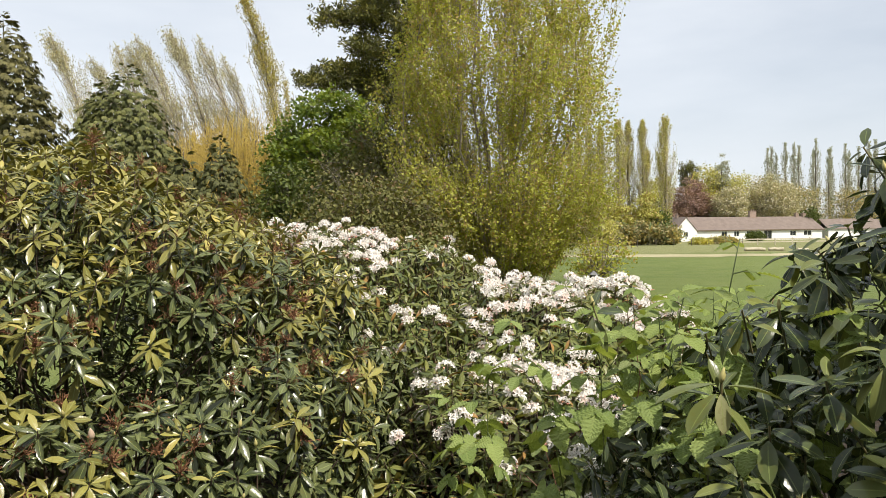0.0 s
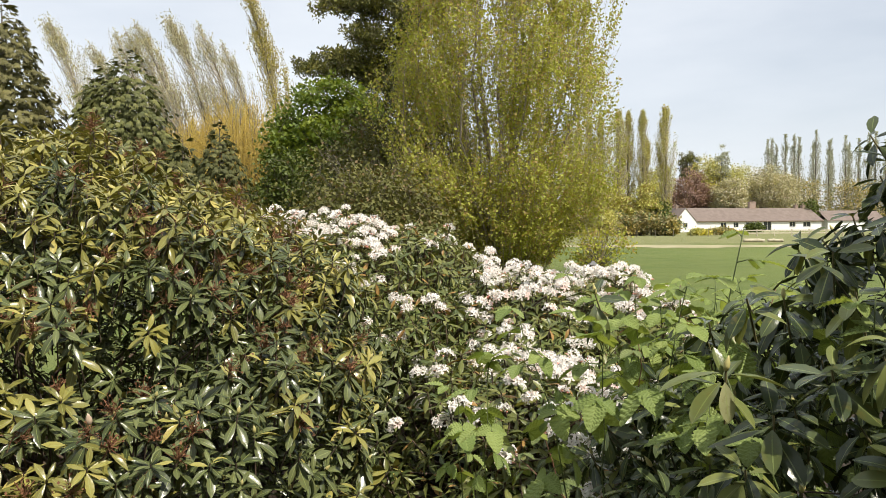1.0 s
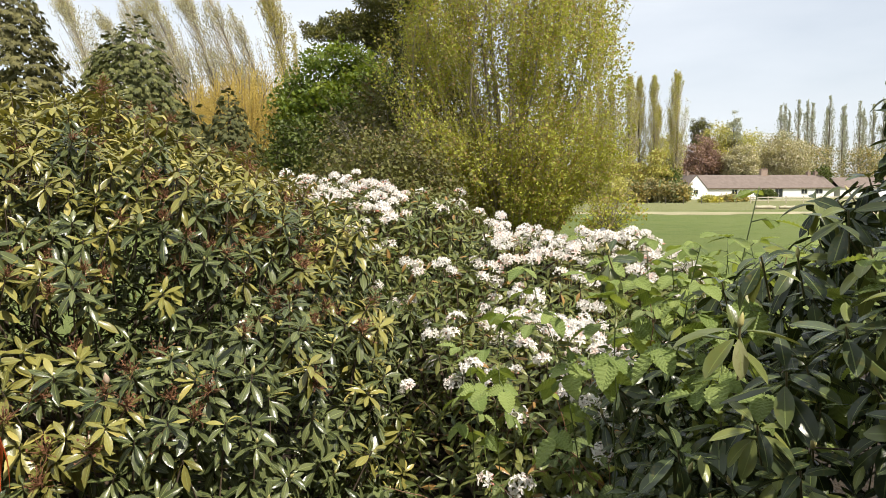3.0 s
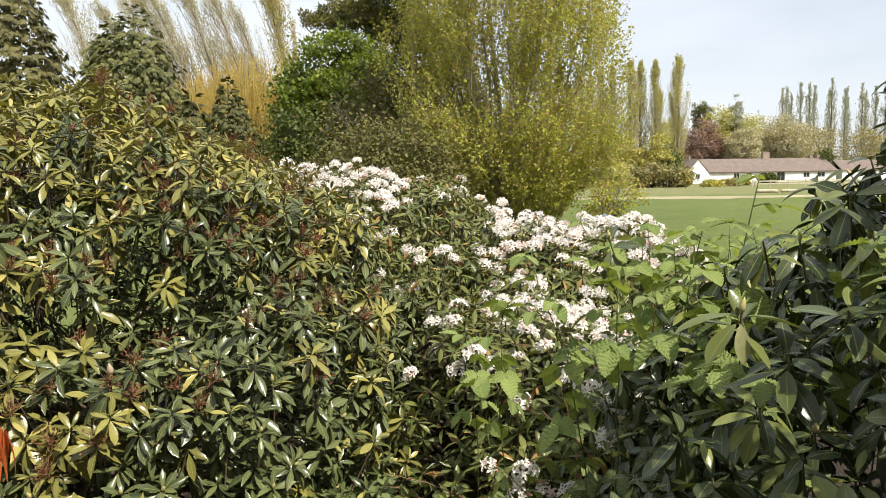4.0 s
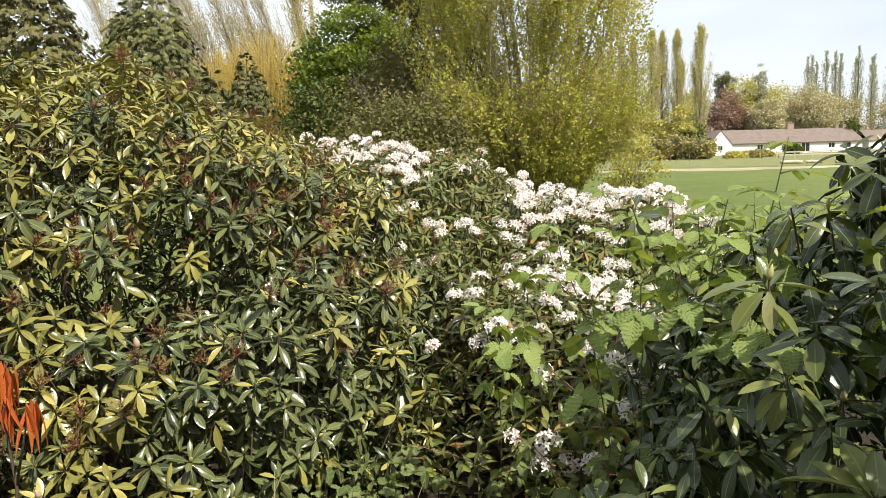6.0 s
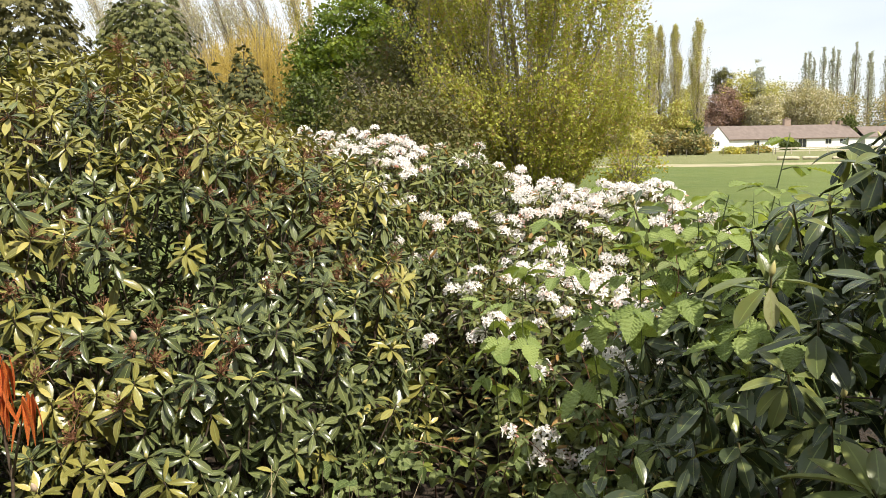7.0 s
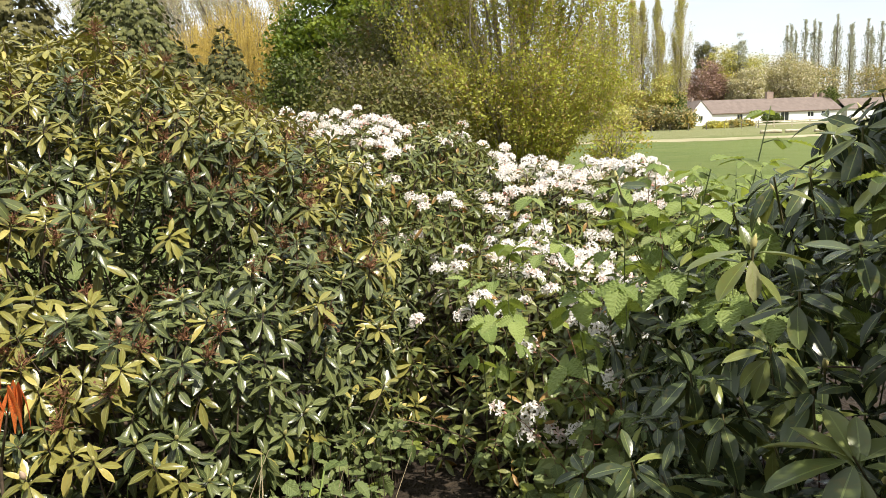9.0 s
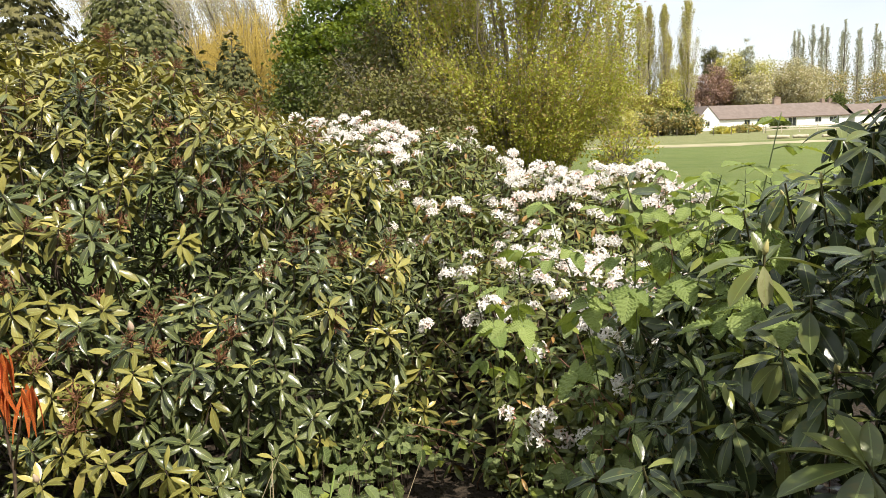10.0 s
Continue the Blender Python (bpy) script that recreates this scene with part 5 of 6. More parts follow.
def cypress(label, place, height, radius, mat, seed, count, size, tops=((0, 0, 1.0),), waist=1.35):
    rng = np.random.default_rng(seed)
    tree = thing("cypress_tree", label, "tree", "dark conifers", place=place)
    crown, wood = Builder(), Builder()
    for tx, ty, share in tops:
        h = height * share
        wood.tube([(tx * 0.4, ty * 0.4, 0), (tx, ty, h * 0.5), (tx, ty, h * 0.97)], [0.035 * height ** 0.8, 0.02 * height ** 0.8, 0.012], 7)
        for layer, share_n in ((1.0, 0.62), (0.8, 0.38)):
            k = int(count * share_n / len(tops))
            u = 1 - np.sqrt(rng.uniform(0, 1, k)) * 0.985
            z = h * u
            a = rng.uniform(0, 6.28, k)
            shown = (np.sin(a) < 0.3) | (rng.random(k) < 0.5)
            u, z, a = u[shown], z[shown], a[shown]
            k = len(u)
            # boughs: the skin swells in uneven shelves
            shelf = 1 + 0.13 * np.sin(z * 6.0 / size * 0.35 + 2.5 * np.sin(a * 2 + z)) + 0.10 * np.sin(a * 5 + z * 2.1)
            r = radius * (1 - u) ** (1 / waist) * shelf * layer * rng.uniform(0.9, 1.08, k)
            at = np.stack([tx * (0.4 + 0.6 * u) + np.cos(a) * r, ty + np.sin(a) * r, np.maximum(z, 0.05)], 1)
            out = np.stack([np.cos(a), np.sin(a), np.full(k, -0.35)], 1) + rng.normal(0, 0.28, (k, 3))
            out[:, 2] += 1.2 * np.clip(u - 0.86, 0, 1) * 7
            crown.scatter(SPRAY, lie_along(out, rng, 0.3), at, rng.uniform(0.7, 1.3, k) * size)
        k = 60
        z = h * rng.uniform(0.05, 0.9, k)
        a = rng.uniform(0, 6.28, k)
        r = radius * (1 - z / h) ** (1 / waist) * 0.85
        wood.twigs(np.stack([np.full(k, tx), np.full(k, ty), z], 1), np.stack([tx + np.cos(a) * r, ty + np.sin(a) * r, z + 0.1], 1), 0.03, 0.01)
    part("trunk", wood.mesh("trunk", M_BARK), tree)
    part("crown", crown.mesh("crown", mat), tree)


cypress("tall dark conifer with drooping golden-green sprays", (-17.3, 31, 0), 10.6, 3.3, M_CONIFER, 101, 15000, 0.25)
cypress("dense blue-green conifer with two pointed tops", (-12.5, 31, 0), 8.5, 3.0, M_CONIFER_B, 102, 13000, 0.25, ((0.1, 0, 1.0), (-0.75, 0.2, 0.95)), 1.6)
cypress("small dark conifer in front of a golden willow", (-7.1, 25, 0), 4.8, 1.55, M_CONIFER_D, 103, 5000, 0.18)
cypress("small dark conifer beside a larger one", (-9.6, 29, 0), 4.9, 1.4, M_CONIFER_D, 104, 2200, 0.3)


def willow(place, height, radius, seed):
    rng = np.random.default_rng(seed)
    tree = thing("willow_tree", "weeping willow with hanging golden-yellow branches", "tree", place=place)
    wood, crown = Builder(), Builder()
    wood.tube([(0, 0, 0), (0.1, 0, height * 0.3), (0, 0.1, height * 0.6)], [0.35, 0.26, 0.15], 8)
    strands = 1500
    a = rng.uniform(0, 6.28, strands)
    f = np.sqrt(rng.uniform(0, 1, strands))
    wob = 1 + 0.16 * np.sin(a * 3 + 1) + 0.1 * np.sin(a * 7)
    r = radius * f * wob
    top = height * np.sqrt(np.clip(1 - 0.62 * f ** 2.4, 0, 1)) * rng.uniform(0.72, 1.03, strands) * (1 + 0.07 * np.sin(a * 4))
    ln = top * rng.uniform(0.35, 0.85, strands)
    p_top = np.stack([np.cos(a) * r, np.sin(a) * r, top], 1)
    p_mid = p_top + np.stack([np.cos(a) * 0.22, np.sin(a) * 0.22, -ln * 0.4], 1) + rng.normal(0, 0.06, (strands, 3))
    p_end = p_top + np.stack([np.cos(a) * 0.3, np.sin(a) * 0.3, -ln], 1) + rng.normal(0, 0.12, (strands, 3))
    wood.twigs(p_top, p_mid, 0.008, 0.006, 1)
    wood.twigs(p_mid, p_end, 0.006, 0.003, 1)
    for i in range(0, strands, 26):
        wood.tube([(0, 0, height * rng.uniform(0.25, 0.5)), (p_top[i] * np.array([0.6, 0.6, 0.9])), p_top[i]], [0.08, 0.05, 0.012], 5)
    k = 26000
    g = rng.integers(strands, size=k)
    s = rng.uniform(0, 1, k)[:, None]
    at = np.where(s < 0.4, p_top[g] + (p_mid[g] - p_top[g]) * s / 0.4, p_mid[g] + (p_end[g] - p_mid[g]) * (s - 0.4) / 0.6) + rng.normal(0, 0.10, (k, 3))
    sizes = np.stack([rng.uniform(0.04, 0.07, k), rng.uniform(0.10, 0.18, k), np.full(k, 0.1)], 1)
    crown.scatter(SMALL_LEAF, lie_along(rng.normal(0, 0.6, (k, 3)) + np.array([0, 0, -0.8]), rng, 1.0), at, sizes)
    part("trunk", wood.mesh("trunk", M_BARK, M_WILLOW), tree)
    part("crown", crown.mesh("crown", M_WILLOW), tree)


willow((-10.8, 42, 0), 8.3, 3.1, 111)
willow((-14.4, 45, 0), 7.6, 2.8, 112)


def broadleaf(name, label, place, height, radius, low, clumps, per, leaf_size, mat, twig_mat, seed, group="", spread_=0.36, squash=1.0, lean=0.0, whips=0, layer=0.75, flat=0.55):
    """A crown of many leaf clumps on limbs, between low and height, with gaps."""
    rng = np.random.default_rng(seed)
    tree = thing(name, label, "tree" if "tree" in name else "shrub", group, place=place)
    wood, crown = Builder(), Builder()
    w = rng.normal(size=(clumps, 3))
    w /= np.linalg.norm(w, axis=1)[:, None]
    f = rng.uniform(0.12, 1.0, clumps) ** 0.45
    half = (height - low) / 2
    c = w * f[:, None] * np.array([radius, radius * squash, half])
    c *= (1 + 0.22 * bumps(c + seed, 2.2 / max(radius, 0.8) * 1.6))[:, None]
    c[:, 2] += low + half
    c[:, 0] += lean * c[:, 2] / height
    c[:, 2] = np.maximum(c[:, 2], 0.1)
    fork = np.array([0, 0, max(low * 0.8, 0.25)])
    wood.tube([(0, 0, -0.05), fork * 0.6, fork], [0.028 * height, 0.022 * height, 0.018 * height], 7)
    for i in range(0, clumps, max(1, clumps // 36)):
        mid = fork * 0.5 + c[i] * 0.5 + rng.normal(0, 0.06 * radius, 3)
        wood.tube([fork, mid, c[i]], [0.010 * height, 0.006 * height, 0.002 * height], 5)
    for _ in range(whips):   # thin arching bare shoots
        a, up_ = rng.uniform(0, 6.28), rng.uniform(0.5, 1.15)
        out_ = radius * rng.uniform(0.7, 1.25)
        k_ = np.linspace(0, 1, 6)
        wood.tube(np.stack([np.cos(a) * out_ * k_, np.sin(a) * out_ * k_, 0.2 + height * up_ * np.sin(k_ * 1.9)], 1) + rng.normal(0, 0.03, (6, 3)), 0.011 * (1 - 0.8 * k_), 4, 1)
    size = radius * spread_ * 0.5
    e = rng.normal(0, 1, (clumps, 5, 3)) * size
    wood.twigs(np.repeat(c, 5, 0), (c[:, None] + e).reshape(-1, 3), 0.0016 * height, 0.0008 * height, 1)
    at = (c[:, None] + rng.normal(0, 1, (clumps, per, 3)) * size * np.array([1, 1, layer])).reshape(-1, 3)
    at = at[at[:, 2] > 0.03]
    ways = rng.normal(0, 0.8, at.shape) + np.array([0, 0, -0.15])
    crown.scatter(SMALL_LEAF, lie_along(ways, rng, flat), at, rng.uniform(0.7, 1.3, len(at)) * leaf_size)
    part("trunk", wood.mesh("trunk", M_BARK, twig_mat), tree)
    part("crown", crown.mesh("crown", mat), tree)
    return tree


broadleaf("maple_tree", "rounded broadleaf tree with fresh mid-green leaves", (-4.4, 32, 0), 7.2, 2.8, 0.8, 300, 120, 0.17, M_MAPLE, M_BARK, 121, "", 0.24, layer=0.42, flat=0.4)
broadleaf("olive_shrub", "brownish olive shrub with thin bare twigs", (-1.9, 20, 0), 2.9, 1.9, 0.1, 150, 110, 0.10, M_OLIVE, M_BARK, 122, "olive shrubs", whips=40)
broadleaf("olive_shrub", "brownish olive shrub with thin bare twigs", (-1.0, 20.5, 0), 2.2, 1.3, 0.1, 130, 110, 0.10, M_OLIVE, M_BARK, 123, "olive shrubs", whips=30)
broadleaf("olive_shrub", "tall olive shrub behind lower ones", (-1.6, 26, 0), 5.2, 2.4, 0.3, 170, 90, 0.12, M_OLIVE, M_BARK, 124, "olive shrubs", whips=30)
broadleaf("poplar_sapling_shrub", "low sparse shrub of young poplar shoots at the meadow edge", (4.5, 22.6, 0), 1.5, 0.85, 0.1, 50, 24, 0.09, M_POPLAR, M_TWIG, 127, "", 0.4, whips=30)
broadleaf("evergreen_shrub", "dark green rounded evergreen shrub", (-5.1, 27, 0), 4.1, 1.5, 0.2, 110, 60, 0.13, M_DARKSHRUB, M_BARK, 125)
broadleaf("evergreen_shrub", "dark green rounded evergreen shrub", (-2.8, 28, 0), 3.6, 1.7, 0.2, 110, 60, 0.13, M_DARKSHRUB, M_BARK, 126)


def pine(label, place, height, limbs, seed, mat, needle=0.17, clump=0.34):
    """An old pine: one trunk and long uneven limbs that carry tufts of needles. limbs: height, direction (degrees), length."""
    rng = np.random.default_rng(seed)
    tree = thing("pine_tree", label, "tree", place=place)
    wood, crown = Builder(), Builder()
    k = np.linspace(0, 1, 9)
    wood.tube(np.stack([0.12 * np.sin(k * 5), 0.1 * np.cos(k * 4), k * height], 1), 0.022 * height * (1 - 0.9 * k) + 0.02, 8)
    tufts = []
    for z, deg, ln in limbs:
        a = radians(deg)
        way = np.array([math.cos(a), math.sin(a), 0.0])
        s = np.linspace(0, 1, 8)
        line = np.array([0, 0, z]) + np.outer(s * ln, way)
        line[:, 2] += 0.10 * ln * np.sin(s * 2.2) + rng.normal(0, 0.07, 8) + 0.05 * ln * s
        wood.tube(line, 0.014 * ln * (1 - 0.85 * s) + 0.012, 6)
        for q in np.linspace(0.25, 1.0, int(7 + ln * 3.5)):
            at = np.array([np.interp(q, s, line[:, c]) for c in range(3)])
            for _ in range(5):
                off = rng.normal(0, 1, 3) * np.array([0.45, 0.45, 0.34]) * (1.15 - 0.5 * q) + np.array([0, 0, 0.12])
                tufts.append(at + off)
                wood.twigs([at], [at + off], 0.018, 0.008)
    tufts = np.array(tufts)
    per = 20
    ways = rng.normal(0, 1, (len(tufts), per, 3)) + np.array([0, 0, 0.5])
    ways /= np.linalg.norm(ways, axis=2)[:, :, None]
    at = (tufts[:, None] + ways * rng.uniform(0.0, clump * 0.6, (len(tufts), per, 1))).reshape(-1, 3)
    ways = ways.reshape(-1, 3)
    sizes = np.stack([np.full(len(at), 0.10), rng.uniform(0.8, 1.3, len(at)) * needle, np.full(len(at), 0.1)], 1)
    crown.scatter(SMALL_LEAF, lie_along(ways, rng, 0.8), at, sizes)
    part("trunk", wood.mesh("trunk", M_BARK), tree)
    part("crown", crown.mesh("crown", mat), tree)


_r = np.random.default_rng(131)
PINE_LIMBS = [(8.3, 182, 4.9), (8.0, 200, 4.4), (8.9, 170, 4.0), (8.5, 215, 3.8), (11.6, 180, 3.9), (11.2, 196, 3.6), (11.9, 160, 3.0), (10.1, 190, 2.2), (12.8, 185, 2.6)]
PINE_LIMBS += [(float(z), float(_r.uniform(0, 360)), float(_r.uniform(1.8, 3.2))) for z in np.linspace(5.0, 15.2, 26)]
pine("old dark pine with long layered branches", (-2.0, 38, 0), 15.8, PINE_LIMBS, 132, M_PINE)
broadleaf("pine_tree", "distant dark pine with a flat crown", (63.0, 200, -0.85), 20.2, 2.4, 12.5, 60, 50, 0.35, M_PINE, M_BARK, 133)

# ---- trees and scrub behind the bungalow ----
far_g = "trees behind the bungalow"
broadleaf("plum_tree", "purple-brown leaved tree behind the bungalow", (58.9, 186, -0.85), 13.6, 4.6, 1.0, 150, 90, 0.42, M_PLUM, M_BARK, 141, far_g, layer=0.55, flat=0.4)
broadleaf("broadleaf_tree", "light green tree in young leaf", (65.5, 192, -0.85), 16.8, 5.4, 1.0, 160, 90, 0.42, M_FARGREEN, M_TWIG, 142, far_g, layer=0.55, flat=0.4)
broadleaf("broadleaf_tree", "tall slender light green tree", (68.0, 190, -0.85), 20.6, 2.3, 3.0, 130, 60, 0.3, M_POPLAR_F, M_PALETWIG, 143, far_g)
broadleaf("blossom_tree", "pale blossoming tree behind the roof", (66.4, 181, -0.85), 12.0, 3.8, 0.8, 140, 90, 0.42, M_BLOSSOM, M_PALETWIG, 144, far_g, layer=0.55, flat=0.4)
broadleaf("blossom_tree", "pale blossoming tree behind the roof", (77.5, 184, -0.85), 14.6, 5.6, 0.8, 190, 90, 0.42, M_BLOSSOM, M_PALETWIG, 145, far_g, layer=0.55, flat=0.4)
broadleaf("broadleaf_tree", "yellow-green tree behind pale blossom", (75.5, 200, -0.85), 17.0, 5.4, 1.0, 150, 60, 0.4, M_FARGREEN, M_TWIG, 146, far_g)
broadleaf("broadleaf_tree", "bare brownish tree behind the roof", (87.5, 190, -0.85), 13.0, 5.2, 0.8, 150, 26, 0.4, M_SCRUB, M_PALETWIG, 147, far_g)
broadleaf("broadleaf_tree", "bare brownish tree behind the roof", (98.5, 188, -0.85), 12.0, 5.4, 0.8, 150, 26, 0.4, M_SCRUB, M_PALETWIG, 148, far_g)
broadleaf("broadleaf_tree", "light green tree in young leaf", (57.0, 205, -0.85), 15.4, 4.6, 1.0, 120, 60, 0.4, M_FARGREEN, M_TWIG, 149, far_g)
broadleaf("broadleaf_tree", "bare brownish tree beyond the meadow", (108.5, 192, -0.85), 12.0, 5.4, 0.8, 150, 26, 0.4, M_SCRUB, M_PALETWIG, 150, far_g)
broadleaf("broadleaf_tree", "dark green rounded tree beside the bungalow", (80.6, 172, -0.85), 7.2, 2.2, 0.4, 90, 34, 0.35, M_DARKSHRUB, M_BARK, 151, far_g)
scrub_g = "scrub along the poplars"
for i, (x, y, h, r, mat, lb) in enumerate(((22.5, 100, 3.0, 2.0, M_SCRUB, "brown scrub"), (25.5, 101, 3.0, 1.8, M_SCRUB, "brown scrub"), (28.0, 99, 2.6, 2.0, M_SCRUB, "brown scrub"),
                                           (29.2, 102, 2.4, 1.5, M_DARKSHRUB, "dark green bush"), (34.0, 103, 0.6, 1.2, M_FARGREEN, "light green bush"), (37.0, 106, 0.6, 1.4, M_SCRUB, "brown scrub"),
                                           (42.4, 118, 0.8, 1.8, M_SCRUB, "brown scrub"), (19.5, 98, 3.6, 2.2, M_FARGREEN, "light green bush"), (60.0, 150, 1.7, 1.4, M_DARKSHRUB, "dark green bush"),
                                           (13.0, 96, 4.2, 2.6, M_FARGREEN, "light green bush"), (16.0, 99, 5.0, 2.4, M_SCRUB, "brown scrub"),
                                           (20.5, 106, 7.4, 2.2, M_POPLAR_R, "tall light green bush"), (24.0, 107, 6.6, 2.2, M_POPLAR_R, "tall yellowish bush"), (27.2, 106, 7.0, 1.8, M_POPLAR_R, "tall light green bush"), (29.6, 107, 4.6, 1.6, M_DARKSHRUB, "dark green bush"))):
    broadleaf("scrub_bush", lb + " at the meadow's far edge", (x, y, ground_height(x, y)), h, r, 0.05, 90, 36, 0.32, mat, M_TWIG, 160 + i, scrub_g, 0.4, 0.8, layer=0.6)


# ---- bungalow ----
def gable_prism(b, x0, x1, y0, y1, z0, z1, over=0.0, along="x", thick=0.14):
    """Two roof slopes with thickness."""
    if along == "x":
        ym = (y0 + y1) / 2
        for ya, yb in ((y0 - over, ym), (y1 + over, ym)):
            za = z0 - over * (z1 - z0) / abs(ym - y0)
            v = [(x0 - over, ya, za), (x1 + over, ya, za), (x1 + over, yb, z1), (x0 - over, yb, z1)]
            v += [(p, q, r - thick) for p, q, r in v]
            b.add(v, [(0, 1, 2), (0, 2, 3), (4, 6, 5), (4, 7, 6), (0, 4, 5), (0, 5, 1), (1, 5, 6), (1, 6, 2), (3, 7, 4), (3, 4, 0)])
    else:
        xm = (x0 + x1) / 2
        for xa, xb in ((x0 - over, xm), (x1 + over, xm)):
            za = z0 - over * (z1 - z0) / abs(xm - x0)
            v = [(xa, y0 - over, za), (xa, y1, za), (xb, y1, z1), (xb, y0 - over, z1)]
            v += [(p, q, r - thick) for p, q, r in v]
            b.add(v, [(0, 1, 2), (0, 2, 3), (4, 6, 5), (4, 7, 6), (0, 4, 5), (0, 5, 1), (3, 7, 4), (3, 4, 0)])


def bungalow():
    L, DEPTH, EAVE, RIDGE = 36.5, 8.5, 2.35, 4.95
    house = thing("bungalow", "long low white bungalow with a brown tiled roof", "house", place=(45.7, 158.0, ground_height(46, 158)), rz=14)
    openings = [(12.8, 1.3, 0.85, 1.95), (15.7, 1.2, 0.85, 1.95), (19.1, 2.1, 0.85, 1.95), (23.2, 1.9, 0.05, 2.05), (29.3, 1.5, 0.85, 1.95), (32.9, 1.9, 0.85, 1.95)]
    b = Builder()
    x = 0.0
    for cx, w, lo, hi in openings:
        b.box((x, 0, 0), (cx - w / 2, 0.3, EAVE))
        b.box((cx - w / 2, 0, 0), (cx + w / 2, 0.3, lo))
        b.box((cx - w / 2, 0, hi), (cx + w / 2, 0.3, EAVE))
        x = cx + w / 2
    b.box((x, 0, 0), (L, 0.3, EAVE))
    b.box((0, DEPTH - 0.3, 0), (L, DEPTH, EAVE))
    for xa in (0.0, L - 0.3):
        b.box((xa, 0.3, 0), (xa + 0.3, DEPTH - 0.3, EAVE))
        b.add([(xa, 0.0, EAVE), (xa, DEPTH, EAVE), (xa, DEPTH / 2, RIDGE - 0.1), (xa + 0.3, 0.0, EAVE), (xa + 0.3, DEPTH, EAVE), (xa + 0.3, DEPTH / 2, RIDGE - 0.1)],
              [(0, 2, 1), (3, 4, 5), (0, 3, 5), (0, 5, 2), (1, 2, 5), (1, 5, 4)])
    part("wall", b.mesh("wall", M_RENDER), house, "white rendered wall")
    b = Builder()
    gable_prism(b, 0, L, 0, DEPTH, EAVE, RIDGE, 0.35)
    part("roof", b.mesh("roof", M_TILE), house, "brown tiled roof")
    # the wing whose gable faces the meadow
    b = Builder()
    x0, x1, y0 = -0.4, 4.6, -3.0
    cx = (x0 + x1) / 2
    b.box((x0, y0, 0), (cx - 0.5, y0 + 0.3, 2.2)), b.box((cx + 0.5, y0, 0), (x1, y0 + 0.3, 2.2))
    b.box((cx - 0.5, y0, 0), (cx + 0.5, y0 + 0.3, 0.9)), b.box((cx - 0.5, y0, 1.9), (cx + 0.5, y0 + 0.3, 2.2))
    b.box((x0, y0 + 0.3, 0), (x0 + 0.3, -0.004, 2.2)), b.box((x1 - 0.3, y0 + 0.3, 0), (x1, -0.004, 2.2))
    b.add([(x0, y0, 2.2), (x1, y0, 2.2), (cx, y0, 4.75), (x0, y0 + 0.3, 2.2), (x1, y0 + 0.3, 2.2), (cx, y0 + 0.3, 4.75)],
          [(0, 1, 2), (3, 5, 4), (0, 2, 5), (0, 5, 3), (1, 4, 5), (1, 5, 2)])
    part("wing_wall", b.mesh("wing_wall", M_RENDER), house, "white rendered gable wall")
    b = Builder()
    gable_prism(b, x0, x1, y0, 3.4, 2.2, 4.9, 0.12, "y")
    part("wing_roof", b.mesh("wing_roof", M_TILE), house, "brown tiled gable roof")
    for cx, w, lo, hi in openings + [((x0 + x1) / 2, 1.0, 0.9, 1.9)]:
        yy = 0.0 if cx > 7 else y0
        is_door = lo < 0.2
        b = Builder()
        f = 0.07
        b.box((cx - w / 2, yy + 0.1, lo), (cx + w / 2, yy + 0.17, lo + f)), b.box((cx - w / 2, yy + 0.1, hi - f), (cx + w / 2, yy + 0.17, hi))
        for xx in (cx - w / 2, cx - f / 2, cx + w / 2 - f):
            b.box((xx, yy + 0.1, lo + f), (xx + f, yy + 0.17, hi - f))
        win = part("glazed_door" if is_door else "window", b.mesh("window_frame", M_FRAME), house, "white painted frame")
        for xa, xb in ((cx - w / 2 + f, cx - f / 2), (cx + f / 2, cx + w / 2 - f)):
            b = Builder()
            b.box((xa, yy + 0.125, lo + f), (xb, yy + 0.145, hi - f))
            part("pane", b.mesh("pane", M_GLASS), win)
        if not is_door:
            b = Builder()
            b.box((cx - w / 2 - 0.08, yy - 0.06, lo - 0.06), (cx + w / 2 + 0.08, yy + 0.09, lo - 0.003))
            part("sill", b.mesh("sill", M_FRAME), win)
    for cx, w, h in ((22.4, 1.5, 1.5), (33.4, 0.7, 0.9), (35.2, 0.7, 0.9), (2.1, 0.45, 0.7)):
        b = Builder()
        z = RIDGE - 0.35
        yy = DEPTH / 2 if cx > 7 else 0.4
        if cx < 7:
            z = 4.6
        b.box((cx - w / 2, yy - 0.35, z), (cx + w / 2, yy + 0.35, z + h))
        b.box((cx - w / 2 - 0.06, yy - 0.41, z + h), (cx + w / 2 + 0.06, yy + 0.41, z + h + 0.12))
        ch = part("chimney", b.mesh("chimney", M_BRICK), house, "brick chimney")
        for o in ((-0.25, 0.25) if w > 0.9 else (0.0,)):
            b = Builder()
            b.tube([(cx + o, yy, z + h + 0.12), (cx + o, yy, z + h + 0.45)], [0.13, 0.11], 8)
            part("chimney_pot", b.mesh("chimney_pot", M_BRICK), ch)
    # gutter and fascia
    b = Builder()
    b.box((0, -0.36, EAVE - 0.36), (L, -0.30, EAVE - 0.16))
    part("fascia", b.mesh("fascia", M_STEM), house, "dark eaves board")


bungalow()


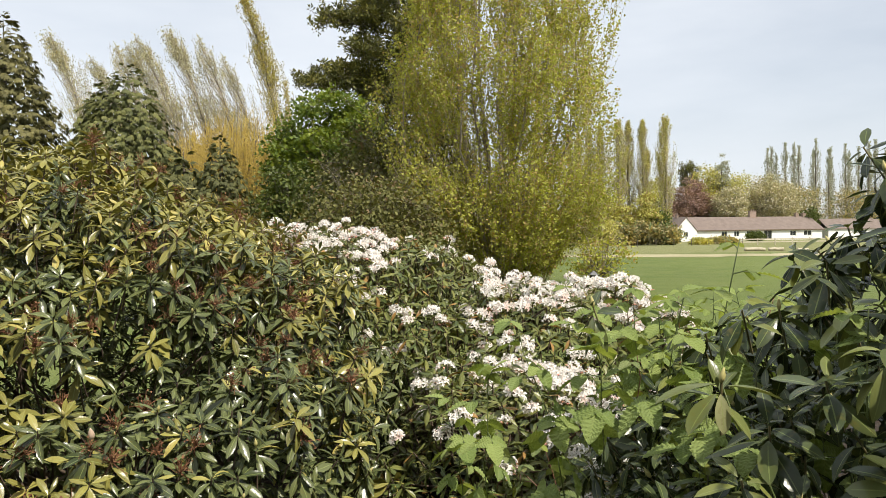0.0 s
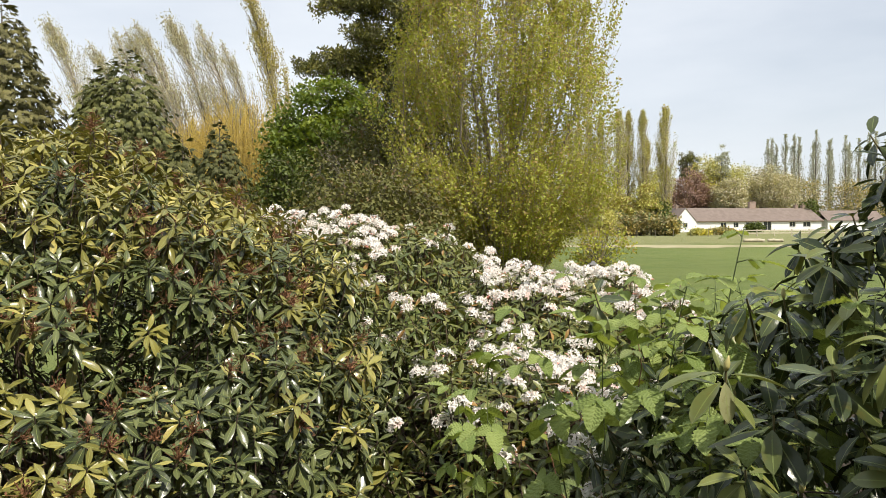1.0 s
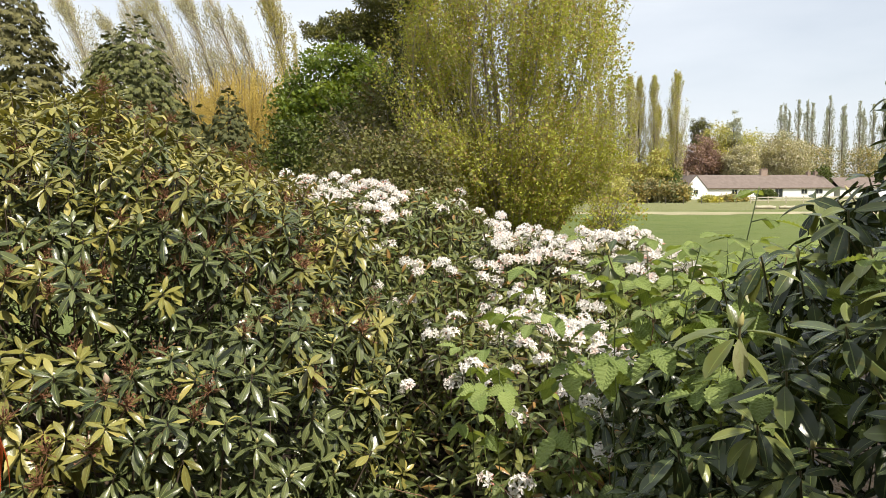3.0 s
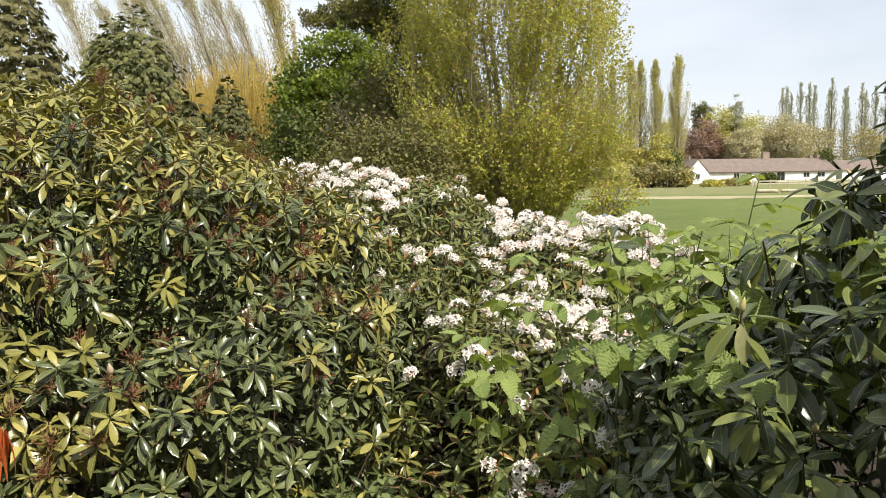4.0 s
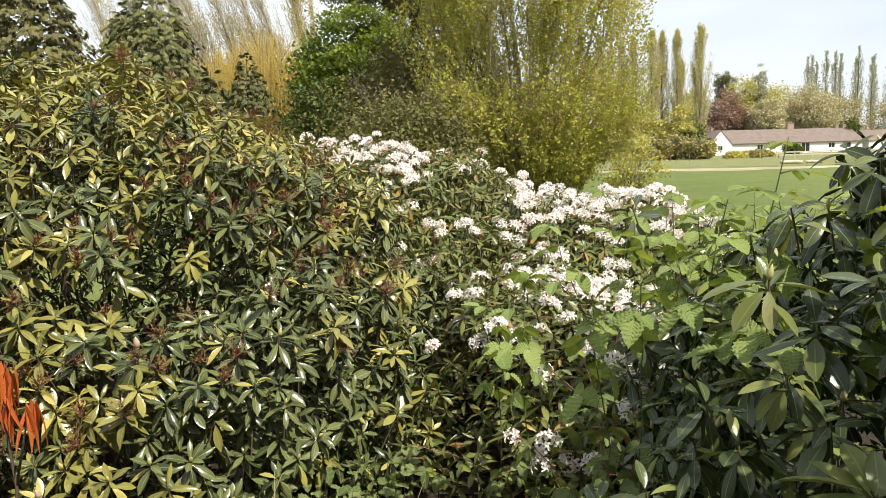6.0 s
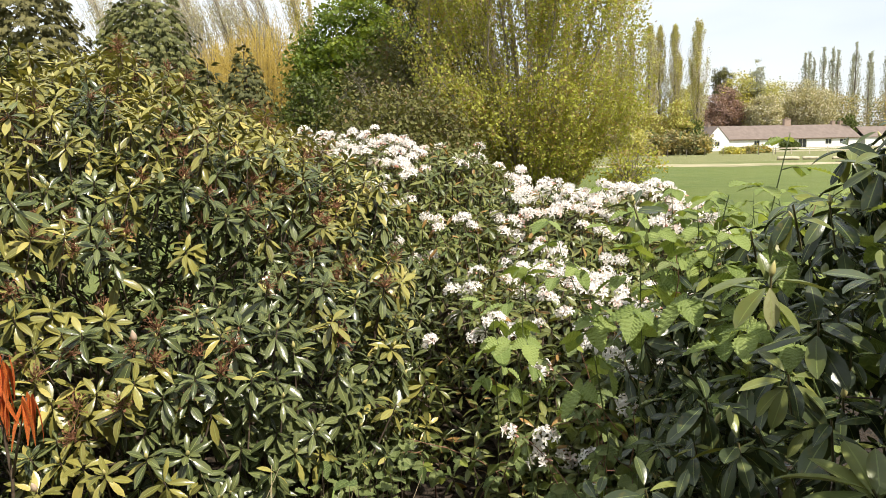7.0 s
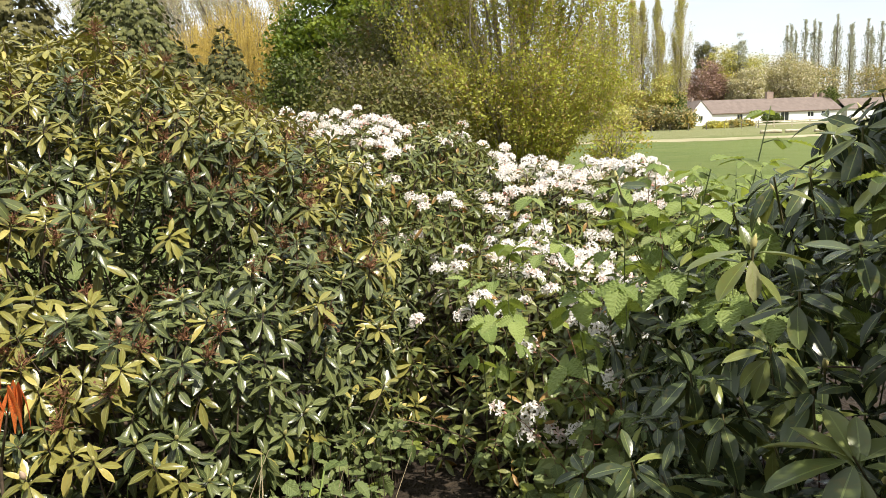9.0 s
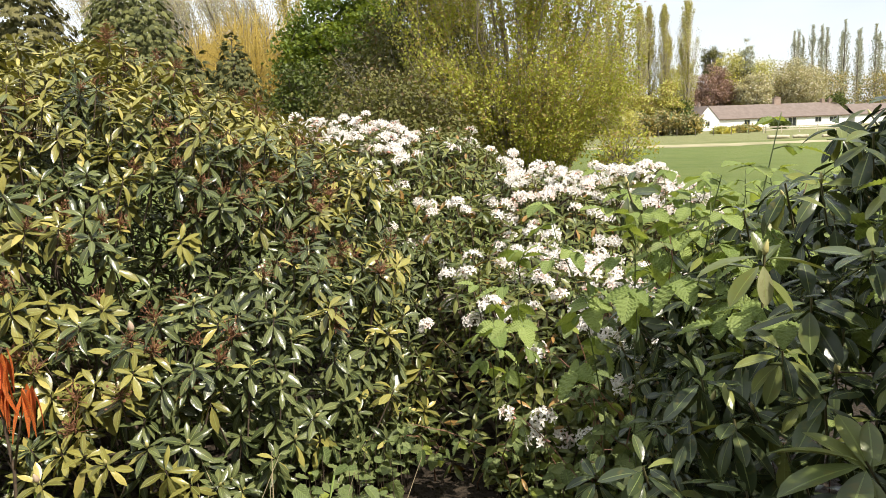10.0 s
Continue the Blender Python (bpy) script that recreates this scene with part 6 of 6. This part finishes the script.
def low_building():
    e = thing("outbuilding", "white outbuilding with a brown roof beyond the bungalow", "house", place=(84.5, 171, -0.85), rz=10)
    b = Builder()
    b.box((0, 0, 0), (14, 6, 2.4))
    part("wall", b.mesh("wall", M_RENDER), e)
    b = Builder()
    gable_prism(b, 0, 14, 0, 6, 2.4, 4.4, 0.3)
    part("roof", b.mesh("roof", M_TILE), e, "brown tiled roof")


low_building()


# ---- fences, logs, lantern ----
def rail_fence(name, label, x0, y0, x1, y1, height, gap, rails, mat, post=0.10):
    g0 = ground_height(x0, y0)
    length = math.hypot(x1 - x0, y1 - y0)
    e = thing(name, label, "fence", place=(x0, y0, g0), rz=math.degrees(math.atan2(y1 - y0, x1 - x0)))
    n = int(round(length / gap))
    b = Builder()
    b.box((-post / 2, -post / 2, -0.3), (post / 2, post / 2, height + 0.06))
    me = b.mesh("post", mat)
    for i in range(n + 1):
        part("post", me, e, m=Matrix.Translation((i * length / n, 0, 0)))
    for z in rails:
        for i in range(n):
            b = Builder()
            b.box((i * length / n + 0.02, -post / 2 - 0.045, z - 0.065), ((i + 1) * length / n - 0.02, -post / 2 - 0.003, z + 0.065))
            part("rail", b.mesh("rail", mat), e)


rail_fence("rail_fence", "pale weathered two-rail timber fence before the bungalow", 33.5, 88, 46.0, 89.5, 0.72, 2.1, (0.34, 0.64), M_RAIL)
rail_fence("post_fence", "low weathered post fence along the rough grass", 18.0, 80, 33.0, 86, 0.7, 2.4, (), M_BARK, 0.05)


def log(label, x, y, rz, length, radius):
    e = thing("log", label, "log", "logs on the grass", place=(x, y, ground_height(x, y) + radius * 0.92), rz=rz)
    rng = np.random.default_rng(int(x * 10))
    k = np.linspace(0, 1, 9)
    b = Builder()
    b.tube(np.stack([k * length, rng.normal(0, 0.015, 9), rng.normal(0, 0.012, 9)], 1), radius * rng.uniform(0.92, 1.06, 9), 12)
    part("trunk", b.mesh("trunk", M_LOG, smooth=True), e)


log("pale fallen log lying beside the track", 22.0, 57.0, -4, 1.5, 0.13)
log("pale fallen log lying beside the track", 23.85, 57.2, -8, 1.1, 0.12)
log("thin pale fallen log lying beside the track", 25.6, 56.4, 10, 0.9, 0.10)


def lantern(x, y):
    e = thing("garden_lantern", "small black post lantern with a grey roof at the meadow's edge", "lantern", place=(x, y, -0.14))
    b = Builder()
    b.tube([(0, 0, -0.1), (0, 0, 0.46)], [0.022, 0.02], 8)
    part("post", b.mesh("post", M_DARKMETAL), e)
    b = Builder()
    b.box((-0.08, -0.08, 0.46), (0.08, 0.08, 0.485))
    for sx in (-1, 1):
        for sy in (-1, 1):
            b.box((sx * 0.075 - 0.011, sy * 0.075 - 0.011, 0.485), (sx * 0.075 + 0.011, sy * 0.075 + 0.011, 0.66))
    part("cage", b.mesh("cage", M_DARKMETAL), e)
    b = Builder()
    v = [(-0.12, -0.12, 0.66), (0.12, -0.12, 0.66), (0.12, 0.12, 0.66), (-0.12, 0.12, 0.66), (-0.03, -0.03, 0.75), (0.03, -0.03, 0.75), (0.03, 0.03, 0.75), (-0.03, 0.03, 0.75)]
    q = [(0, 3, 2, 1), (4, 5, 6, 7), (0, 1, 5, 4), (1, 2, 6, 5), (2, 3, 7, 6), (3, 0, 4, 7)]
    b.add(v, [t for a, c, d, f in q for t in ((a, c, d), (a, d, f))])
    part("roof", b.mesh("roof", M_LANTERNROOF), e, "grey pitched lantern roof")
    b = Builder()
    b.box((-0.06, -0.06, 0.487), (0.06, 0.06, 0.655))
    part("pane", b.mesh("pane", M_LANTERNROOF), e, "dull frosted pane")


lantern(3.85, 20.0)


# ---- tall unseen hedge behind, added to cut the sky light ----
for hx, hy, hh in ((-9.0, -4.0, 6.6), (-5.6, -5.6, 7.2), (-1.8, -6.2, 7.4), (2.2, -5.8, 8.0), (5.4, -4.4, 7.4), (8.4, -2.2, 7.4), (4.9, -0.7, 5.0), (-11.0, -0.4, 6.0)):
    broadleaf("hedge_shrub", "tall dark green hedge shrub, unseen, added to block sky light", (hx, hy, 0), hh, 2.5, 0.1, 60, 40, 0.24, M_DARKSHRUB, M_BARK, 220 + int(hx), "hedge behind the path", 0.4, 0.8)
